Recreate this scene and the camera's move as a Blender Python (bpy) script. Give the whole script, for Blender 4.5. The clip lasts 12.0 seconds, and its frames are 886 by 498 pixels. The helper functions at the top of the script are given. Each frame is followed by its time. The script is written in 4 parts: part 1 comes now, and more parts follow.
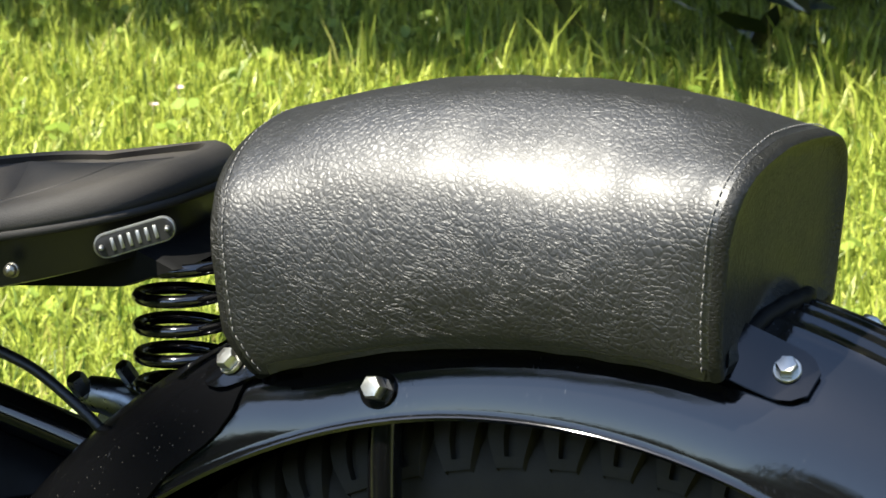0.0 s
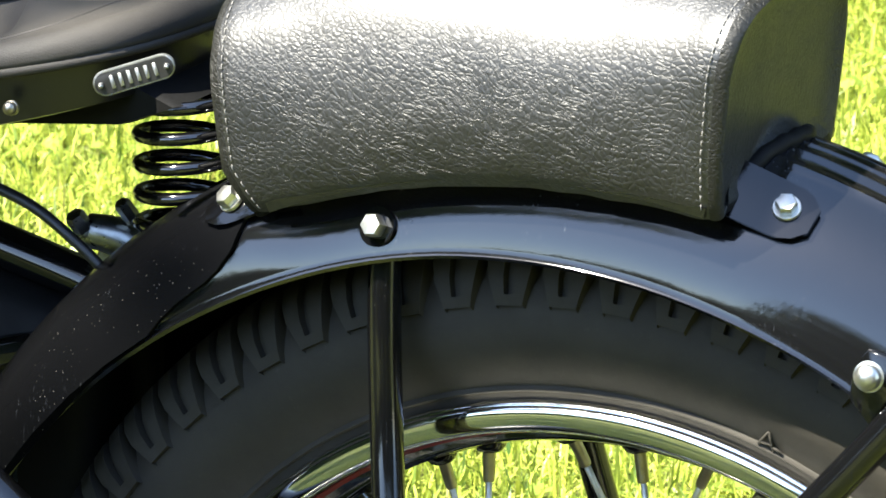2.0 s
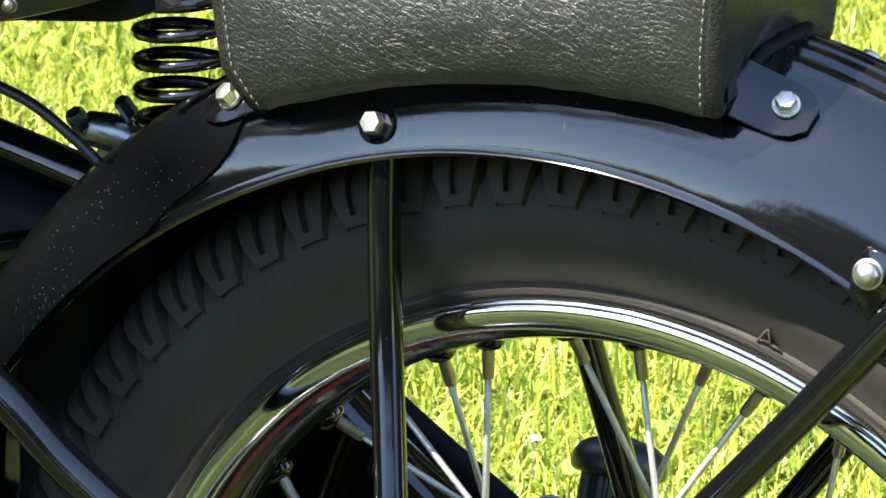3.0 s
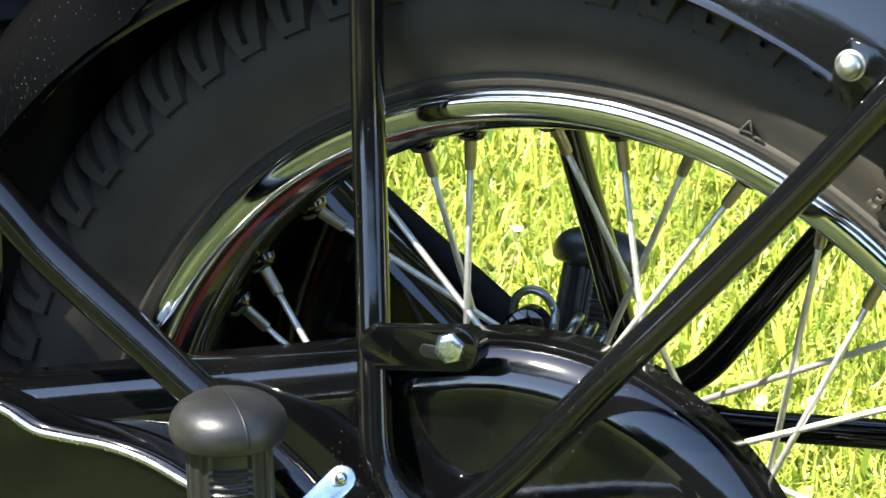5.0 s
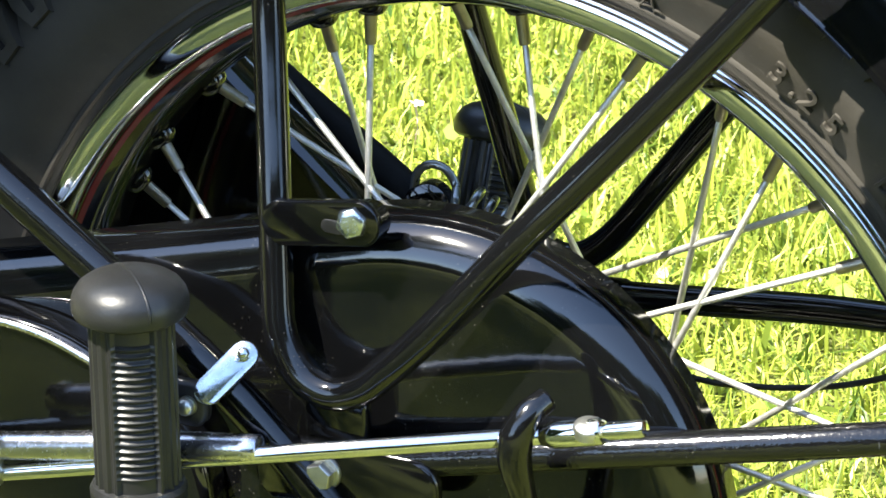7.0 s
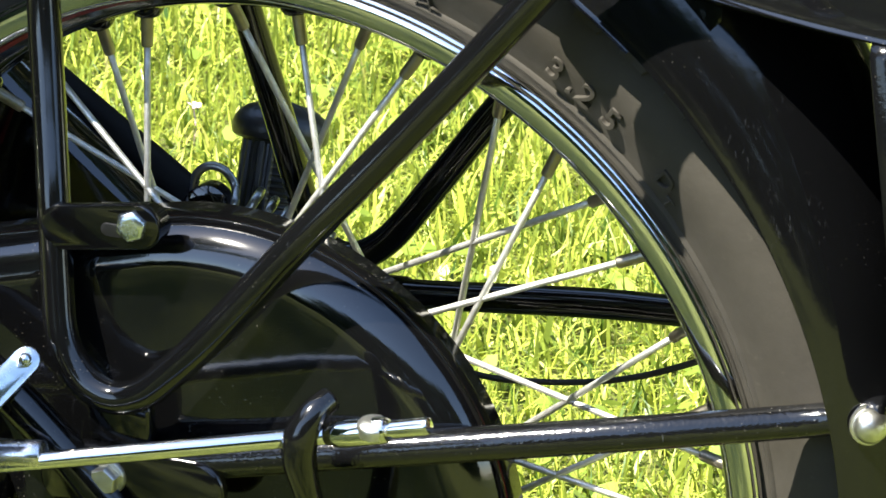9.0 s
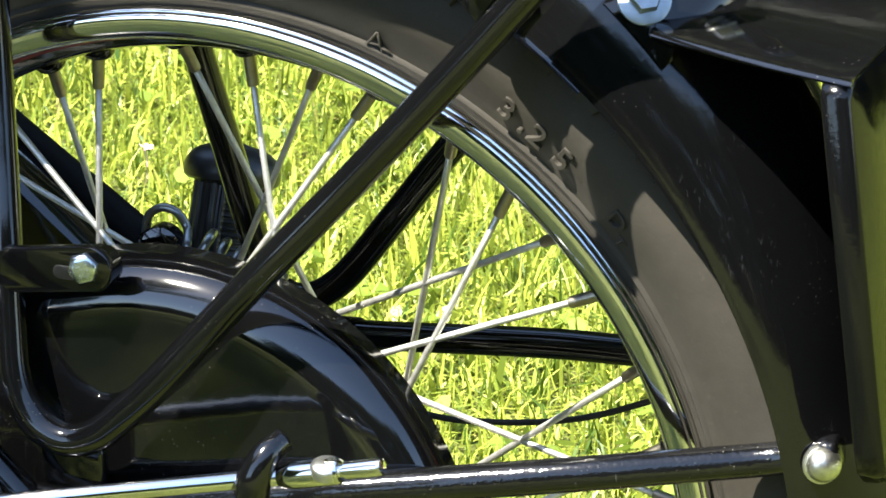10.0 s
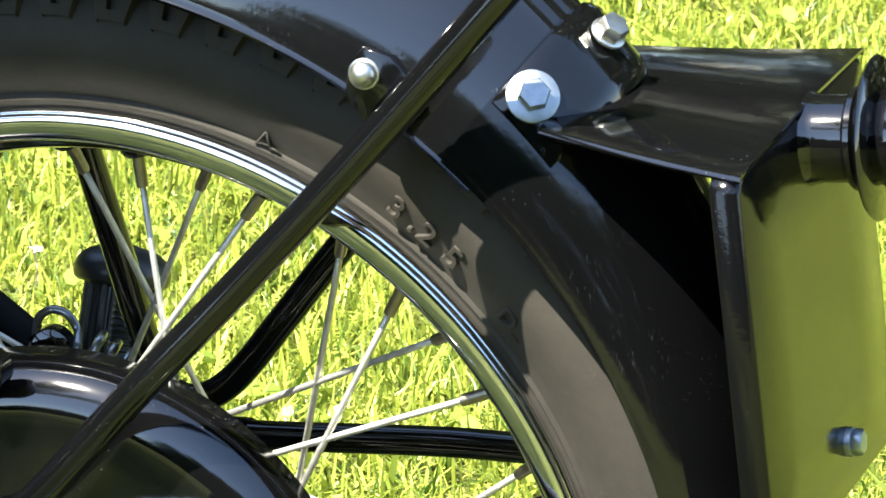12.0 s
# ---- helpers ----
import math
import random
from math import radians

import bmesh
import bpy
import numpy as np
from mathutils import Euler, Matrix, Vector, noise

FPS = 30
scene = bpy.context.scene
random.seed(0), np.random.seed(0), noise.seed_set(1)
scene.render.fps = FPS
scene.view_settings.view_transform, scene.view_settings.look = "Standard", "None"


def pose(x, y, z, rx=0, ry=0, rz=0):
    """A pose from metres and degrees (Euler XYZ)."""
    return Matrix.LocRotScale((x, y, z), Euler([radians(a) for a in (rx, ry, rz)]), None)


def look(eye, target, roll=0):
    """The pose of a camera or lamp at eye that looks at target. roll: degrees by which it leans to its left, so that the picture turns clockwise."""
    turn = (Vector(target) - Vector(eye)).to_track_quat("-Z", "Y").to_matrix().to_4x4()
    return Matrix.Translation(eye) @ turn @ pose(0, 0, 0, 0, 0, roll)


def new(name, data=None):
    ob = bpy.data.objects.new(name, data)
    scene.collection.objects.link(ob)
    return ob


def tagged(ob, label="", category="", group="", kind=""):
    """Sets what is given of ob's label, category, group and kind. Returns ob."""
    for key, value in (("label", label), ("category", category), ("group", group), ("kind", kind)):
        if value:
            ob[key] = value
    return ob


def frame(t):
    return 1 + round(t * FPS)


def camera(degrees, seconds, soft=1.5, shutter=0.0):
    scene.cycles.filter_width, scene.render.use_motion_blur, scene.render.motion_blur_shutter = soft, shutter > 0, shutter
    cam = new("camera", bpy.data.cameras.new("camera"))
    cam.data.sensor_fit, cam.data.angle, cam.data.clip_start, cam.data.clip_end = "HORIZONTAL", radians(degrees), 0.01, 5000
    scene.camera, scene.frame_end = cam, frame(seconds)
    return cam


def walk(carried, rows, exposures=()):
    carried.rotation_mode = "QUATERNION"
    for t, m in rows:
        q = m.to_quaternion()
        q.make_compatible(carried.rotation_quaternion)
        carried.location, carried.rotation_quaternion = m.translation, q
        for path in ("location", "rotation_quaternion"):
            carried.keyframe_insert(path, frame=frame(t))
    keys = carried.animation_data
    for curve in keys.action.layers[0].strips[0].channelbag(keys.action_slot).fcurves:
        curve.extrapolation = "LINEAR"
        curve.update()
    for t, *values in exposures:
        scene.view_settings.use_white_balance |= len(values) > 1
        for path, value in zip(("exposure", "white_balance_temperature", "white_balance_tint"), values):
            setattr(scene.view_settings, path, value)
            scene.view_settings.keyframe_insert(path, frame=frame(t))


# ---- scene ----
# A fixed tripod beside the motorcycle; the camera only pans and tilts. x: towards the rear, y: away from the camera, z: up.
cam = camera(10.3, 12.0, soft=1.4)
cam.data.dof.use_dof, cam.data.dof.focus_distance, cam.data.dof.aperture_fstop = True, 2.70, 60.0
EYE = (0.9025, -2.0038, 1.3004)
ROWS = [
    (0, 26.531, -14.639, -0.140),
    (0.5, 26.530, -14.925, -0.140),
    (1, 26.532, -15.400, -0.140),
    (1.5, 26.531, -15.955, -0.140),
    (2, 26.532, -16.530, -0.140),
    (2.5, 26.544, -17.134, -0.140),
    (3, 26.527, -17.725, -0.140),
    (3.2, 26.506, -17.967, -0.140),
    (4.8, 26.336, -19.954, 0.000),
    (5, 26.310, -20.167, 0.029),
    (5.5, 26.243, -20.642, 0.065),
    (6, 26.066, -21.165, 0.040),
    (6.5, 25.769, -21.530, 0.078),
    (7, 25.076, -21.625, 0.121),
    (7.5, 24.259, -21.666, 0.208),
    (7.7, 23.893, -21.680, 0.151),
    (9.3, 22.116, -21.545, 0.028),
    (9.5, 21.994, -21.453, 0.010),
    (10, 21.731, -21.156, -0.001),
    (10.5, 21.472, -20.814, -0.023),
    (11, 21.170, -20.530, -0.037),
    (11.5, 20.785, -20.242, -0.065),
    (12, 20.367, -20.006, -0.085),
]
EXPOSURES = [(0.0, 1.67), (0.5, 2.02), (1.0, 2.47), (1.5, 2.57), (2.0, 2.53), (3.0, 2.32), (5.0, 2.45), (5.5, 2.57), (6.5, 2.53), (7.5, 2.3), (9.5, 2.09), (10.5, 2.15), (11.5, 2.25), (12.0, 2.3)]
walk(cam, [(t, pose(*EYE, 90 + pitch, 0, yaw) @ pose(0, 0, 0, 0, 0, roll)) for t, yaw, pitch, roll in ROWS], EXPOSURES)

# ---- sky and sun ----
SUN = Vector((-0.31, -0.42, 0.85)).normalized()
world = bpy.data.worlds.new("sky")
scene.world = world
world.use_nodes = True
wn = world.node_tree.nodes
sky = wn.new("ShaderNodeTexSky")
sky.sky_type, sky.sun_disc = "NISHITA", False
sky.sun_elevation, sky.sun_rotation = math.asin(SUN.z), math.atan2(SUN.x, SUN.y)
world.node_tree.links.new(sky.outputs[0], wn["Background"].inputs[0])
sky.dust_density = 0.5
wn["Background"].inputs[1].default_value = 0.115
sun_data = bpy.data.lights.new("sun", "SUN")
sun_data.energy, sun_data.angle, sun_data.color = 5.0, radians(0.53), (1.0, 0.95, 0.82)
sun = new("sun", sun_data)
sun.matrix_world = look(SUN * 20, (0, 0, 0))


# ---- materials ----
def material(name, color=(0.5, 0.5, 0.5), rough=0.5, metal=0.0, **extra):
    m = bpy.data.materials.new(name)
    m.use_nodes = True
    b = m.node_tree.nodes["Principled BSDF"]
    b.inputs["Base Color"].default_value = (*color, 1)
    b.inputs["Roughness"].default_value, b.inputs["Metallic"].default_value = rough, metal
    for key, value in extra.items():
        b.inputs[key.replace("_", " ")].default_value = value
    return m


class Nodes:
    """Short hand for wiring a material."""
    def __init__(self, m):
        self.tree, self.n = m.node_tree, m.node_tree.nodes
        self.bsdf = self.n["Principled BSDF"]
        self.where = self.n.new("ShaderNodeTexCoord").outputs["Object"]

    def link(self, a, b):
        self.tree.links.new(a, b)

    def noise(self, scale, detail=4, rough=0.6, distortion=0.0, where=None):
        x = self.n.new("ShaderNodeTexNoise")
        x.inputs["Scale"].default_value, x.inputs["Detail"].default_value = scale, detail
        x.inputs["Roughness"].default_value, x.inputs["Distortion"].default_value = rough, distortion
        self.link(where or self.where, x.inputs["Vector"])
        return x.outputs["Fac"]

    def voronoi(self, scale, feature="F1", where=None, randomness=1.0):
        x = self.n.new("ShaderNodeTexVoronoi")
        x.feature = feature
        x.inputs["Scale"].default_value, x.inputs["Randomness"].default_value = scale, randomness
        self.link(where or self.where, x.inputs["Vector"])
        return x.outputs["Distance"]

    def stretch(self, sx, sy, sz, rot=(0, 0, 0)):
        x = self.n.new("ShaderNodeMapping")
        x.inputs["Scale"].default_value = (sx, sy, sz)
        x.inputs["Rotation"].default_value = [radians(a) for a in rot]
        self.link(self.where, x.inputs["Vector"])
        return x.outputs["Vector"]

    def ramp(self, fac, *stops):
        x = self.n.new("ShaderNodeValToRGB")
        e = x.color_ramp.elements
        while len(e) < len(stops):
            e.new(0.5)
        for slot, (at, c) in zip(e, stops):
            slot.position, slot.color = at, (*c, 1) if len(c) == 3 else c
        self.link(fac, x.inputs["Fac"])
        return x.outputs["Color"]

    def math(self, op, a, b=0.0):
        x = self.n.new("ShaderNodeMath")
        x.operation = op
        for slot, v in zip(x.inputs, (a, b)):
            if isinstance(v, (int, float)):
                slot.default_value = v
            else:
                self.link(v, slot)
        return x.outputs[0]

    def mix(self, fac, a, b):
        x = self.n.new("ShaderNodeMix")
        x.data_type = "RGBA"
        for slot, v in ((0, fac), (6, a), (7, b)):
            if isinstance(v, (int, float)):
                x.inputs[slot].default_value = v
            elif isinstance(v, tuple):
                x.inputs[slot].default_value = (*v, 1)
            else:
                self.link(v, x.inputs[slot])
        return x.outputs[2]

    def bump(self, height, strength, distance, after=None):
        x = self.n.new("ShaderNodeBump")
        x.inputs["Strength"].default_value, x.inputs["Distance"].default_value = strength, distance
        self.link(height, x.inputs["Height"])
        if after:
            self.link(after, x.inputs["Normal"])
        return x.outputs["Normal"]

    def set(self, name, v):
        self.link(v, self.bsdf.inputs[name])

    def random(self):
        return self.n.new("ShaderNodeNewGeometry").outputs["Random Per Island"]


def grey(v):
    return (v, v, v)


def enamel(name, dust=0.06, scratch=0.12, gloss=0.05, peel=0.04, film_share=1.0, ior=1.75):
    """Black stove enamel with specks of dust and fine polishing scratches."""
    m = material(name, (0.0016, 0.0016, 0.0018), 0.05, 0.0, IOR=ior)
    k = Nodes(m)
    specks = k.ramp(k.voronoi(330), (0.08, grey(1)), (0.13, grey(0)))
    patch = k.ramp(k.noise(18, 5), (0.47, grey(0)), (0.66, grey(1)))
    dusty = k.math("MULTIPLY", k.math("MULTIPLY", specks, patch), dust)
    lines = k.ramp(k.noise(900, 2, 0.5, 0.0, k.stretch(1, 1, 0.10, (0, 50, 0))), (0.62, grey(0)), (0.70, grey(1)))
    zone = k.ramp(k.noise(26, 3), (0.57, grey(0)), (0.68, grey(1)))
    worn = k.math("MULTIPLY", k.math("MULTIPLY", lines, zone), scratch)
    film = k.mix(k.noise(9, 5), tuple(c * film_share for c in (0.0018, 0.0018, 0.0020)), tuple(c * film_share for c in (0.0034, 0.0036, 0.0041)))
    # the scratches are also coloured pale, for the sun glinting in them
    marked = k.mix(k.math("MULTIPLY", worn, 0.8), film, (0.13, 0.14, 0.16))
    k.set("Base Color", k.mix(dusty, marked, (0.40, 0.38, 0.34)))
    haze = k.math("MULTIPLY", k.noise(30, 4), 0.05)
    k.set("Roughness", k.math("ADD", k.math("ADD", haze, gloss), k.math("MULTIPLY", worn, 0.4)))
    k.set("Normal", k.bump(k.noise(45, 2), 0.025, 0.004, k.bump(k.noise(420, 2), peel, 0.0005)))
    return m


def chrome(name, color=(0.78, 0.78, 0.76), rough=0.04):
    m = material(name, color, rough, 1.0)
    k = Nodes(m)
    k.set("Roughness", k.math("ADD", k.math("MULTIPLY", k.ramp(k.noise(60, 5), (0.5, grey(0)), (0.8, grey(1))), 0.12), rough))
    pits = k.ramp(k.voronoi(420), (0.04, grey(1)), (0.09, grey(0)))
    k.set("Base Color", k.mix(k.math("MULTIPLY", k.math("MULTIPLY", pits, k.noise(25, 3)), 0.7), color, (0.16, 0.12, 0.08)))
    return m


def zinc(name, color=(0.68, 0.68, 0.62), rough=0.34):
    m = material(name, color, rough, 1.0)
    k = Nodes(m)
    tone = k.ramp(k.noise(140, 4), (0.35, tuple(c * 0.75 for c in color)), (0.7, color))
    k.set("Base Color", tone)
    k.set("Roughness", k.math("ADD", k.math("MULTIPLY", k.noise(300, 4), 0.25), rough - 0.1))
    k.set("Normal", k.bump(k.noise(500, 3), 0.12, 0.0006))
    return m


def grained(name, color, rough, size, depth, wrinkle=0.4, coat=0.5):
    """Leather cloth: small rounded pebbles in a net of fine creases, drawn out along the hide, with longer folds."""
    m = material(name, color, rough, Specular_IOR_Level=0.45 + 0.15 * coat, Coat_Weight=coat, Coat_Roughness=0.45, Coat_IOR=1.5)
    k = Nodes(m)

    def warped(scale, amount, base):
        warp = k.n.new("ShaderNodeVectorMath")
        warp.operation = "MULTIPLY_ADD"
        swirl = k.n.new("ShaderNodeTexNoise")
        swirl.inputs["Scale"].default_value, swirl.inputs["Detail"].default_value = scale, 3
        k.link(base, swirl.inputs["Vector"])
        k.link(swirl.outputs["Color"], warp.inputs[0])
        warp.inputs[1].default_value = (amount, amount, amount)
        k.link(base, warp.inputs[2])
        return warp.outputs[0]

    def drawn(base, sx, sy, sz, turn):
        x = k.n.new("ShaderNodeMapping")
        x.vector_type = "TEXTURE"
        x.inputs["Scale"].default_value = (1 / sx, 1 / sy, 1 / sz)
        x.inputs["Rotation"].default_value = (0, radians(turn), 0)
        k.link(base, x.inputs["Vector"])
        return x.outputs["Vector"]

    bent = warped(500, 0.0009, warped(30, 0.015, k.where))
    pebble = k.ramp(k.voronoi(1.0 / size, "DISTANCE_TO_EDGE", drawn(bent, 0.78, 1.0, 1.05, 14)), (0.0, grey(0)), (0.10, grey(0.42)), (0.3, grey(0.75)), (0.5, grey(0.85)))
    small = k.ramp(k.voronoi(1.9 / size, "DISTANCE_TO_EDGE", drawn(bent, 0.7, 1.0, 1.1, 40)), (0.0, grey(0)), (0.22, grey(1)))
    mixed = k.ramp(k.noise(24, 3), (0.40, grey(0)), (0.62, grey(1)))
    cells = k.mix(k.math("MULTIPLY", mixed, 0.3), pebble, small)
    folds = k.ramp(k.noise(150, 3, 0.5, 0.6, drawn(warped(25, 0.02, k.where), 0.35, 1.0, 1.5, 28)), (0.455, grey(0)), (0.5, grey(1)), (0.545, grey(0)))
    net = warped(22, 0.014, k.where)
    for turn, share in ((33, 0.5), (-62, 0.42)):
        line = k.ramp(k.noise(0.78 / size, 2, 0.4, 0.0, drawn(net, 0.10, 0.7, 1.0, turn)), (0.43, grey(0)), (0.5, grey(1)), (0.57, grey(0)))
        where = k.ramp(k.noise(17, 2, 0.5, 0.0, drawn(k.where, 1, 1, 1, turn)), (0.40, grey(0.15)), (0.58, grey(1)))
        cells = k.math("ADD", cells, k.math("MULTIPLY", k.math("MULTIPLY", line, where), -share * wrinkle))
    high = k.math("ADD", cells, k.math("MULTIPLY", k.math("MULTIPLY", folds, k.ramp(k.noise(14, 2), (0.42, grey(0)), (0.6, grey(1)))), -wrinkle))
    k.set("Normal", k.bump(high, 1.0, depth, k.bump(k.noise(16, 3), 0.12, 0.003)))
    k.set("Roughness", k.math("ADD", k.math("MULTIPLY", cells, -0.10), k.math("ADD", k.math("MULTIPLY", k.noise(40, 4), 0.10), rough)))
    dust = k.ramp(k.voronoi(300), (0.035, grey(1)), (0.07, grey(0)))
    tone = k.mix(k.noise(30, 4), tuple(c * 0.75 for c in color), tuple(c * 1.3 for c in color))
    k.set("Base Color", k.mix(k.math("MULTIPLY", dust, 0.10), tone, (0.40, 0.37, 0.32)))
    return m


def rubber(name, color, rough, blotch=0.4):
    m = material(name, color, rough)
    k = Nodes(m)
    tone = k.mix(k.noise(28, 6, 0.65), tuple(c * (1 - blotch) for c in color), tuple(c * (1 + blotch) for c in color))
    dusty = k.ramp(k.noise(240, 4, 0.7), (0.62, grey(0)), (0.82, grey(0.5)))
    k.set("Base Color", k.mix(dusty, tone, tuple(min(1, c * 2.2) for c in color)))
    k.set("Roughness", k.math("ADD", k.math("MULTIPLY", k.noise(90, 4), 0.25), rough - 0.12))
    k.set("Normal", k.bump(k.noise(700, 4), 0.25, 0.0004, k.bump(k.noise(60, 3), 0.15, 0.002)))
    return m


ENAMEL = enamel("black_enamel")
GUARD_ENAMEL = enamel("polished_black_enamel", scratch=0.35, film_share=1.5, ior=1.70)
NUMBER_ENAMEL = enamel("number_plate_enamel", dust=0.12, gloss=0.10, peel=0.15, ior=1.42)
PLATE_ENAMEL = enamel("flat_black_enamel", gloss=0.06, ior=1.55)
DUSTY_ENAMEL = enamel("dusty_black_enamel", 0.3, 0.05, 0.05, 0.03)
TUBE_ENAMEL = enamel("black_enamel_tube", 0.16, 0.12, 0.09, 0.03, ior=1.60)
WORN_TUBE = enamel("worn_black_tube", 0.25, 0.30, 0.07, 0.45, 1.5, 1.60)
CHROME = chrome("chrome", rough=0.05)
ZINC = zinc("zinc_plate")
BRIGHT_ZINC = zinc("bright_zinc", (0.42, 0.47, 0.50), 0.42)
CLIP_ZINC = zinc("pale_zinc", (0.74, 0.81, 0.85), 0.22)
BARE_EDGE = zinc("bare_polished_edge", (0.86, 0.84, 0.86), 0.22)
SPOKE = zinc("spoke_steel", (0.80, 0.79, 0.75), 0.55)
NIPPLE = zinc("nipple_brass", (0.42, 0.38, 0.30), 0.35)
LEATHER = grained("black_leathercloth", (0.0075, 0.0075, 0.0072), 0.45, 0.0030, 0.00040, 0.8, 0.85)
END_LEATHER = grained("end_leathercloth", (0.007, 0.007, 0.0055), 0.50, 0.0024, 0.00022, 1.2, 0.0)
OLD_LEATHER = grained("worn_saddle_leather", (0.034, 0.030, 0.025), 0.66, 0.0012, 0.0001, 0.4, 0.0)
THREAD = material("grey_thread", (0.16, 0.155, 0.145), 0.8)
TYRE = rubber("tyre_rubber", (0.036, 0.0325, 0.0265), 0.70)
TYRE.node_tree.nodes["Principled BSDF"].inputs["Specular IOR Level"].default_value = 0.28
PEG = rubber("moulded_rubber", (0.019, 0.019, 0.018), 0.36, 0.4)
HOSE = rubber("black_hose", (0.015, 0.015, 0.016), 0.4, 0.2)
# gloss taken out to imitate shade on the oil tank and far tube
MATT = rubber("matt_black", (0.004, 0.004, 0.004), 0.62, 0.4)
MATT.node_tree.nodes["Principled BSDF"].inputs["Specular IOR Level"].default_value = 0.15
RED = material("red_lining", (0.20, 0.012, 0.015), 0.3)
BADGE_FACE = zinc("badge_metal", (0.42, 0.42, 0.39), 0.45)
BADGE_INK = material("badge_black", (0.012, 0.012, 0.012), 0.5)
RED_LENS = material("red_lens", (0.25, 0.01, 0.01), 0.1)
DULL_BLACK = enamel("dull_black", 0.35, 0.25, 0.16, 0.05, 1.2, 1.12)
PAN = enamel("worn_pan_enamel", 0.2, 0.3, 0.30, 0.1, 1.5, 1.5)
DARK_STEEL = zinc("oily_steel", (0.36, 0.37, 0.36), 0.28)


# ---- building blocks ----
def part(name, bm, mat, parent=None, label="", smooth=True, angle=50):
    """Links bm as one mesh object under parent."""
    me = bpy.data.meshes.new(name)
    if smooth:
        for e in bm.edges:
            if len(e.link_faces) == 2:
                e.smooth = e.calc_face_angle(0) < radians(angle)
    bm.to_mesh(me)
    bm.free()
    if smooth:
        me.polygons.foreach_set("use_smooth", [True] * len(me.polygons))
    me.materials.append(mat)
    ob = new(name, me)
    ob.parent = parent
    return tagged(ob, label)


def again(ob, m, parent=None):
    """Another object on the mesh of ob, moved by m."""
    twin = new(ob.name.split(".")[0], ob.data)
    twin.parent, twin.matrix_basis = parent or ob.parent, m
    return tagged(twin, ob["label"] if "label" in ob else "")


def rings(loops, bm=None, closed=True, caps=(True, True), around=True):
    """Skins a row of vertex loops of equal length."""
    bm = bm or bmesh.new()
    vs = [[bm.verts.new(p) for p in loop] for loop in loops]
    n = len(vs[0])
    span = list(zip(vs, vs[1:])) + ([(vs[-1], vs[0])] if not closed else [])
    for a, b in span:
        for i in range(n if around else n - 1):
            j = (i + 1) % n
            bm.faces.new((a[i], a[j], b[j], b[i]))
    if closed and around:
        if caps[0]:
            bm.faces.new(list(reversed(vs[0])))
        if caps[1]:
            bm.faces.new(vs[-1])
    return bm


def fix(bm):
    bmesh.ops.recalc_face_normals(bm, faces=bm.faces)
    return bm


def curve(pts, steps=6):
    """Catmull-Rom through pts."""
    p = [Vector(a) for a in pts]
    p = [2 * p[0] - p[1]] + p + [2 * p[-1] - p[-2]]
    out = []
    for a, b, c, d in zip(p, p[1:], p[2:], p[3:]):
        for i in range(steps):
            t = i / steps
            out.append(0.5 * (2 * b + (c - a) * t + (2 * a - 5 * b + 4 * c - d) * t * t + (3 * b - a - 3 * c + d) * t ** 3))
    return out + [p[-2]]


def tube(pts, radius, n=18, bm=None, smooth=True, flat=None, steps=6):
    """A round bar along pts; radius a number or a function of 0..1. flat: (start share, end share) pinched to a lug."""
    path = curve(pts, steps) if smooth and len(pts) > 2 else [Vector(a) for a in pts]
    way = [(path[min(i + 1, len(path) - 1)] - path[max(i - 1, 0)]).normalized() for i in range(len(path))]
    side = way[0].orthogonal().normalized()
    loops = []
    for i, (p, w) in enumerate(zip(path, way)):
        side = (side - w * side.dot(w)).normalized()
        up = w.cross(side)
        s = i / (len(path) - 1)
        r = radius(s) if callable(radius) else radius
        loops.append([p + (side * math.cos(a) + up * math.sin(a)) * r for a in (2 * math.pi * k / n for k in range(n))])
    r0 = [Vector(path[0]).lerp(v, 0.75) - way[0] * 0.12 * (loops[0][0] - path[0]).length for v in loops[0]]
    r1 = [Vector(path[-1]).lerp(v, 0.75) + way[-1] * 0.12 * (loops[-1][0] - path[-1]).length for v in loops[-1]]
    return rings([r0] + loops + [r1], bm)


def lathe(profile, m=Matrix(), n=48, bm=None, closed=False, caps=(True, True)):
    """Turns (radius, height) pairs about the z axis of m."""
    bm = bm or bmesh.new()
    loops = [[m @ Vector((r * math.cos(a), r * math.sin(a), h)) for a in (2 * math.pi * k / n for k in range(n))] for r, h in profile]
    if closed:
        loops.append(loops[0])
        rings(loops, bm, True, (False, False))
        bmesh.ops.remove_doubles(bm, verts=bm.verts, dist=1e-6)
        return bm
    return rings(loops, bm, caps=caps)


def facing(at, axis, spin=0):
    """A pose at a place with its z axis along axis."""
    return Matrix.Translation(at) @ Vector(axis).to_track_quat("Z", "Y").to_matrix().to_4x4() @ pose(0, 0, 0, 0, 0, spin)


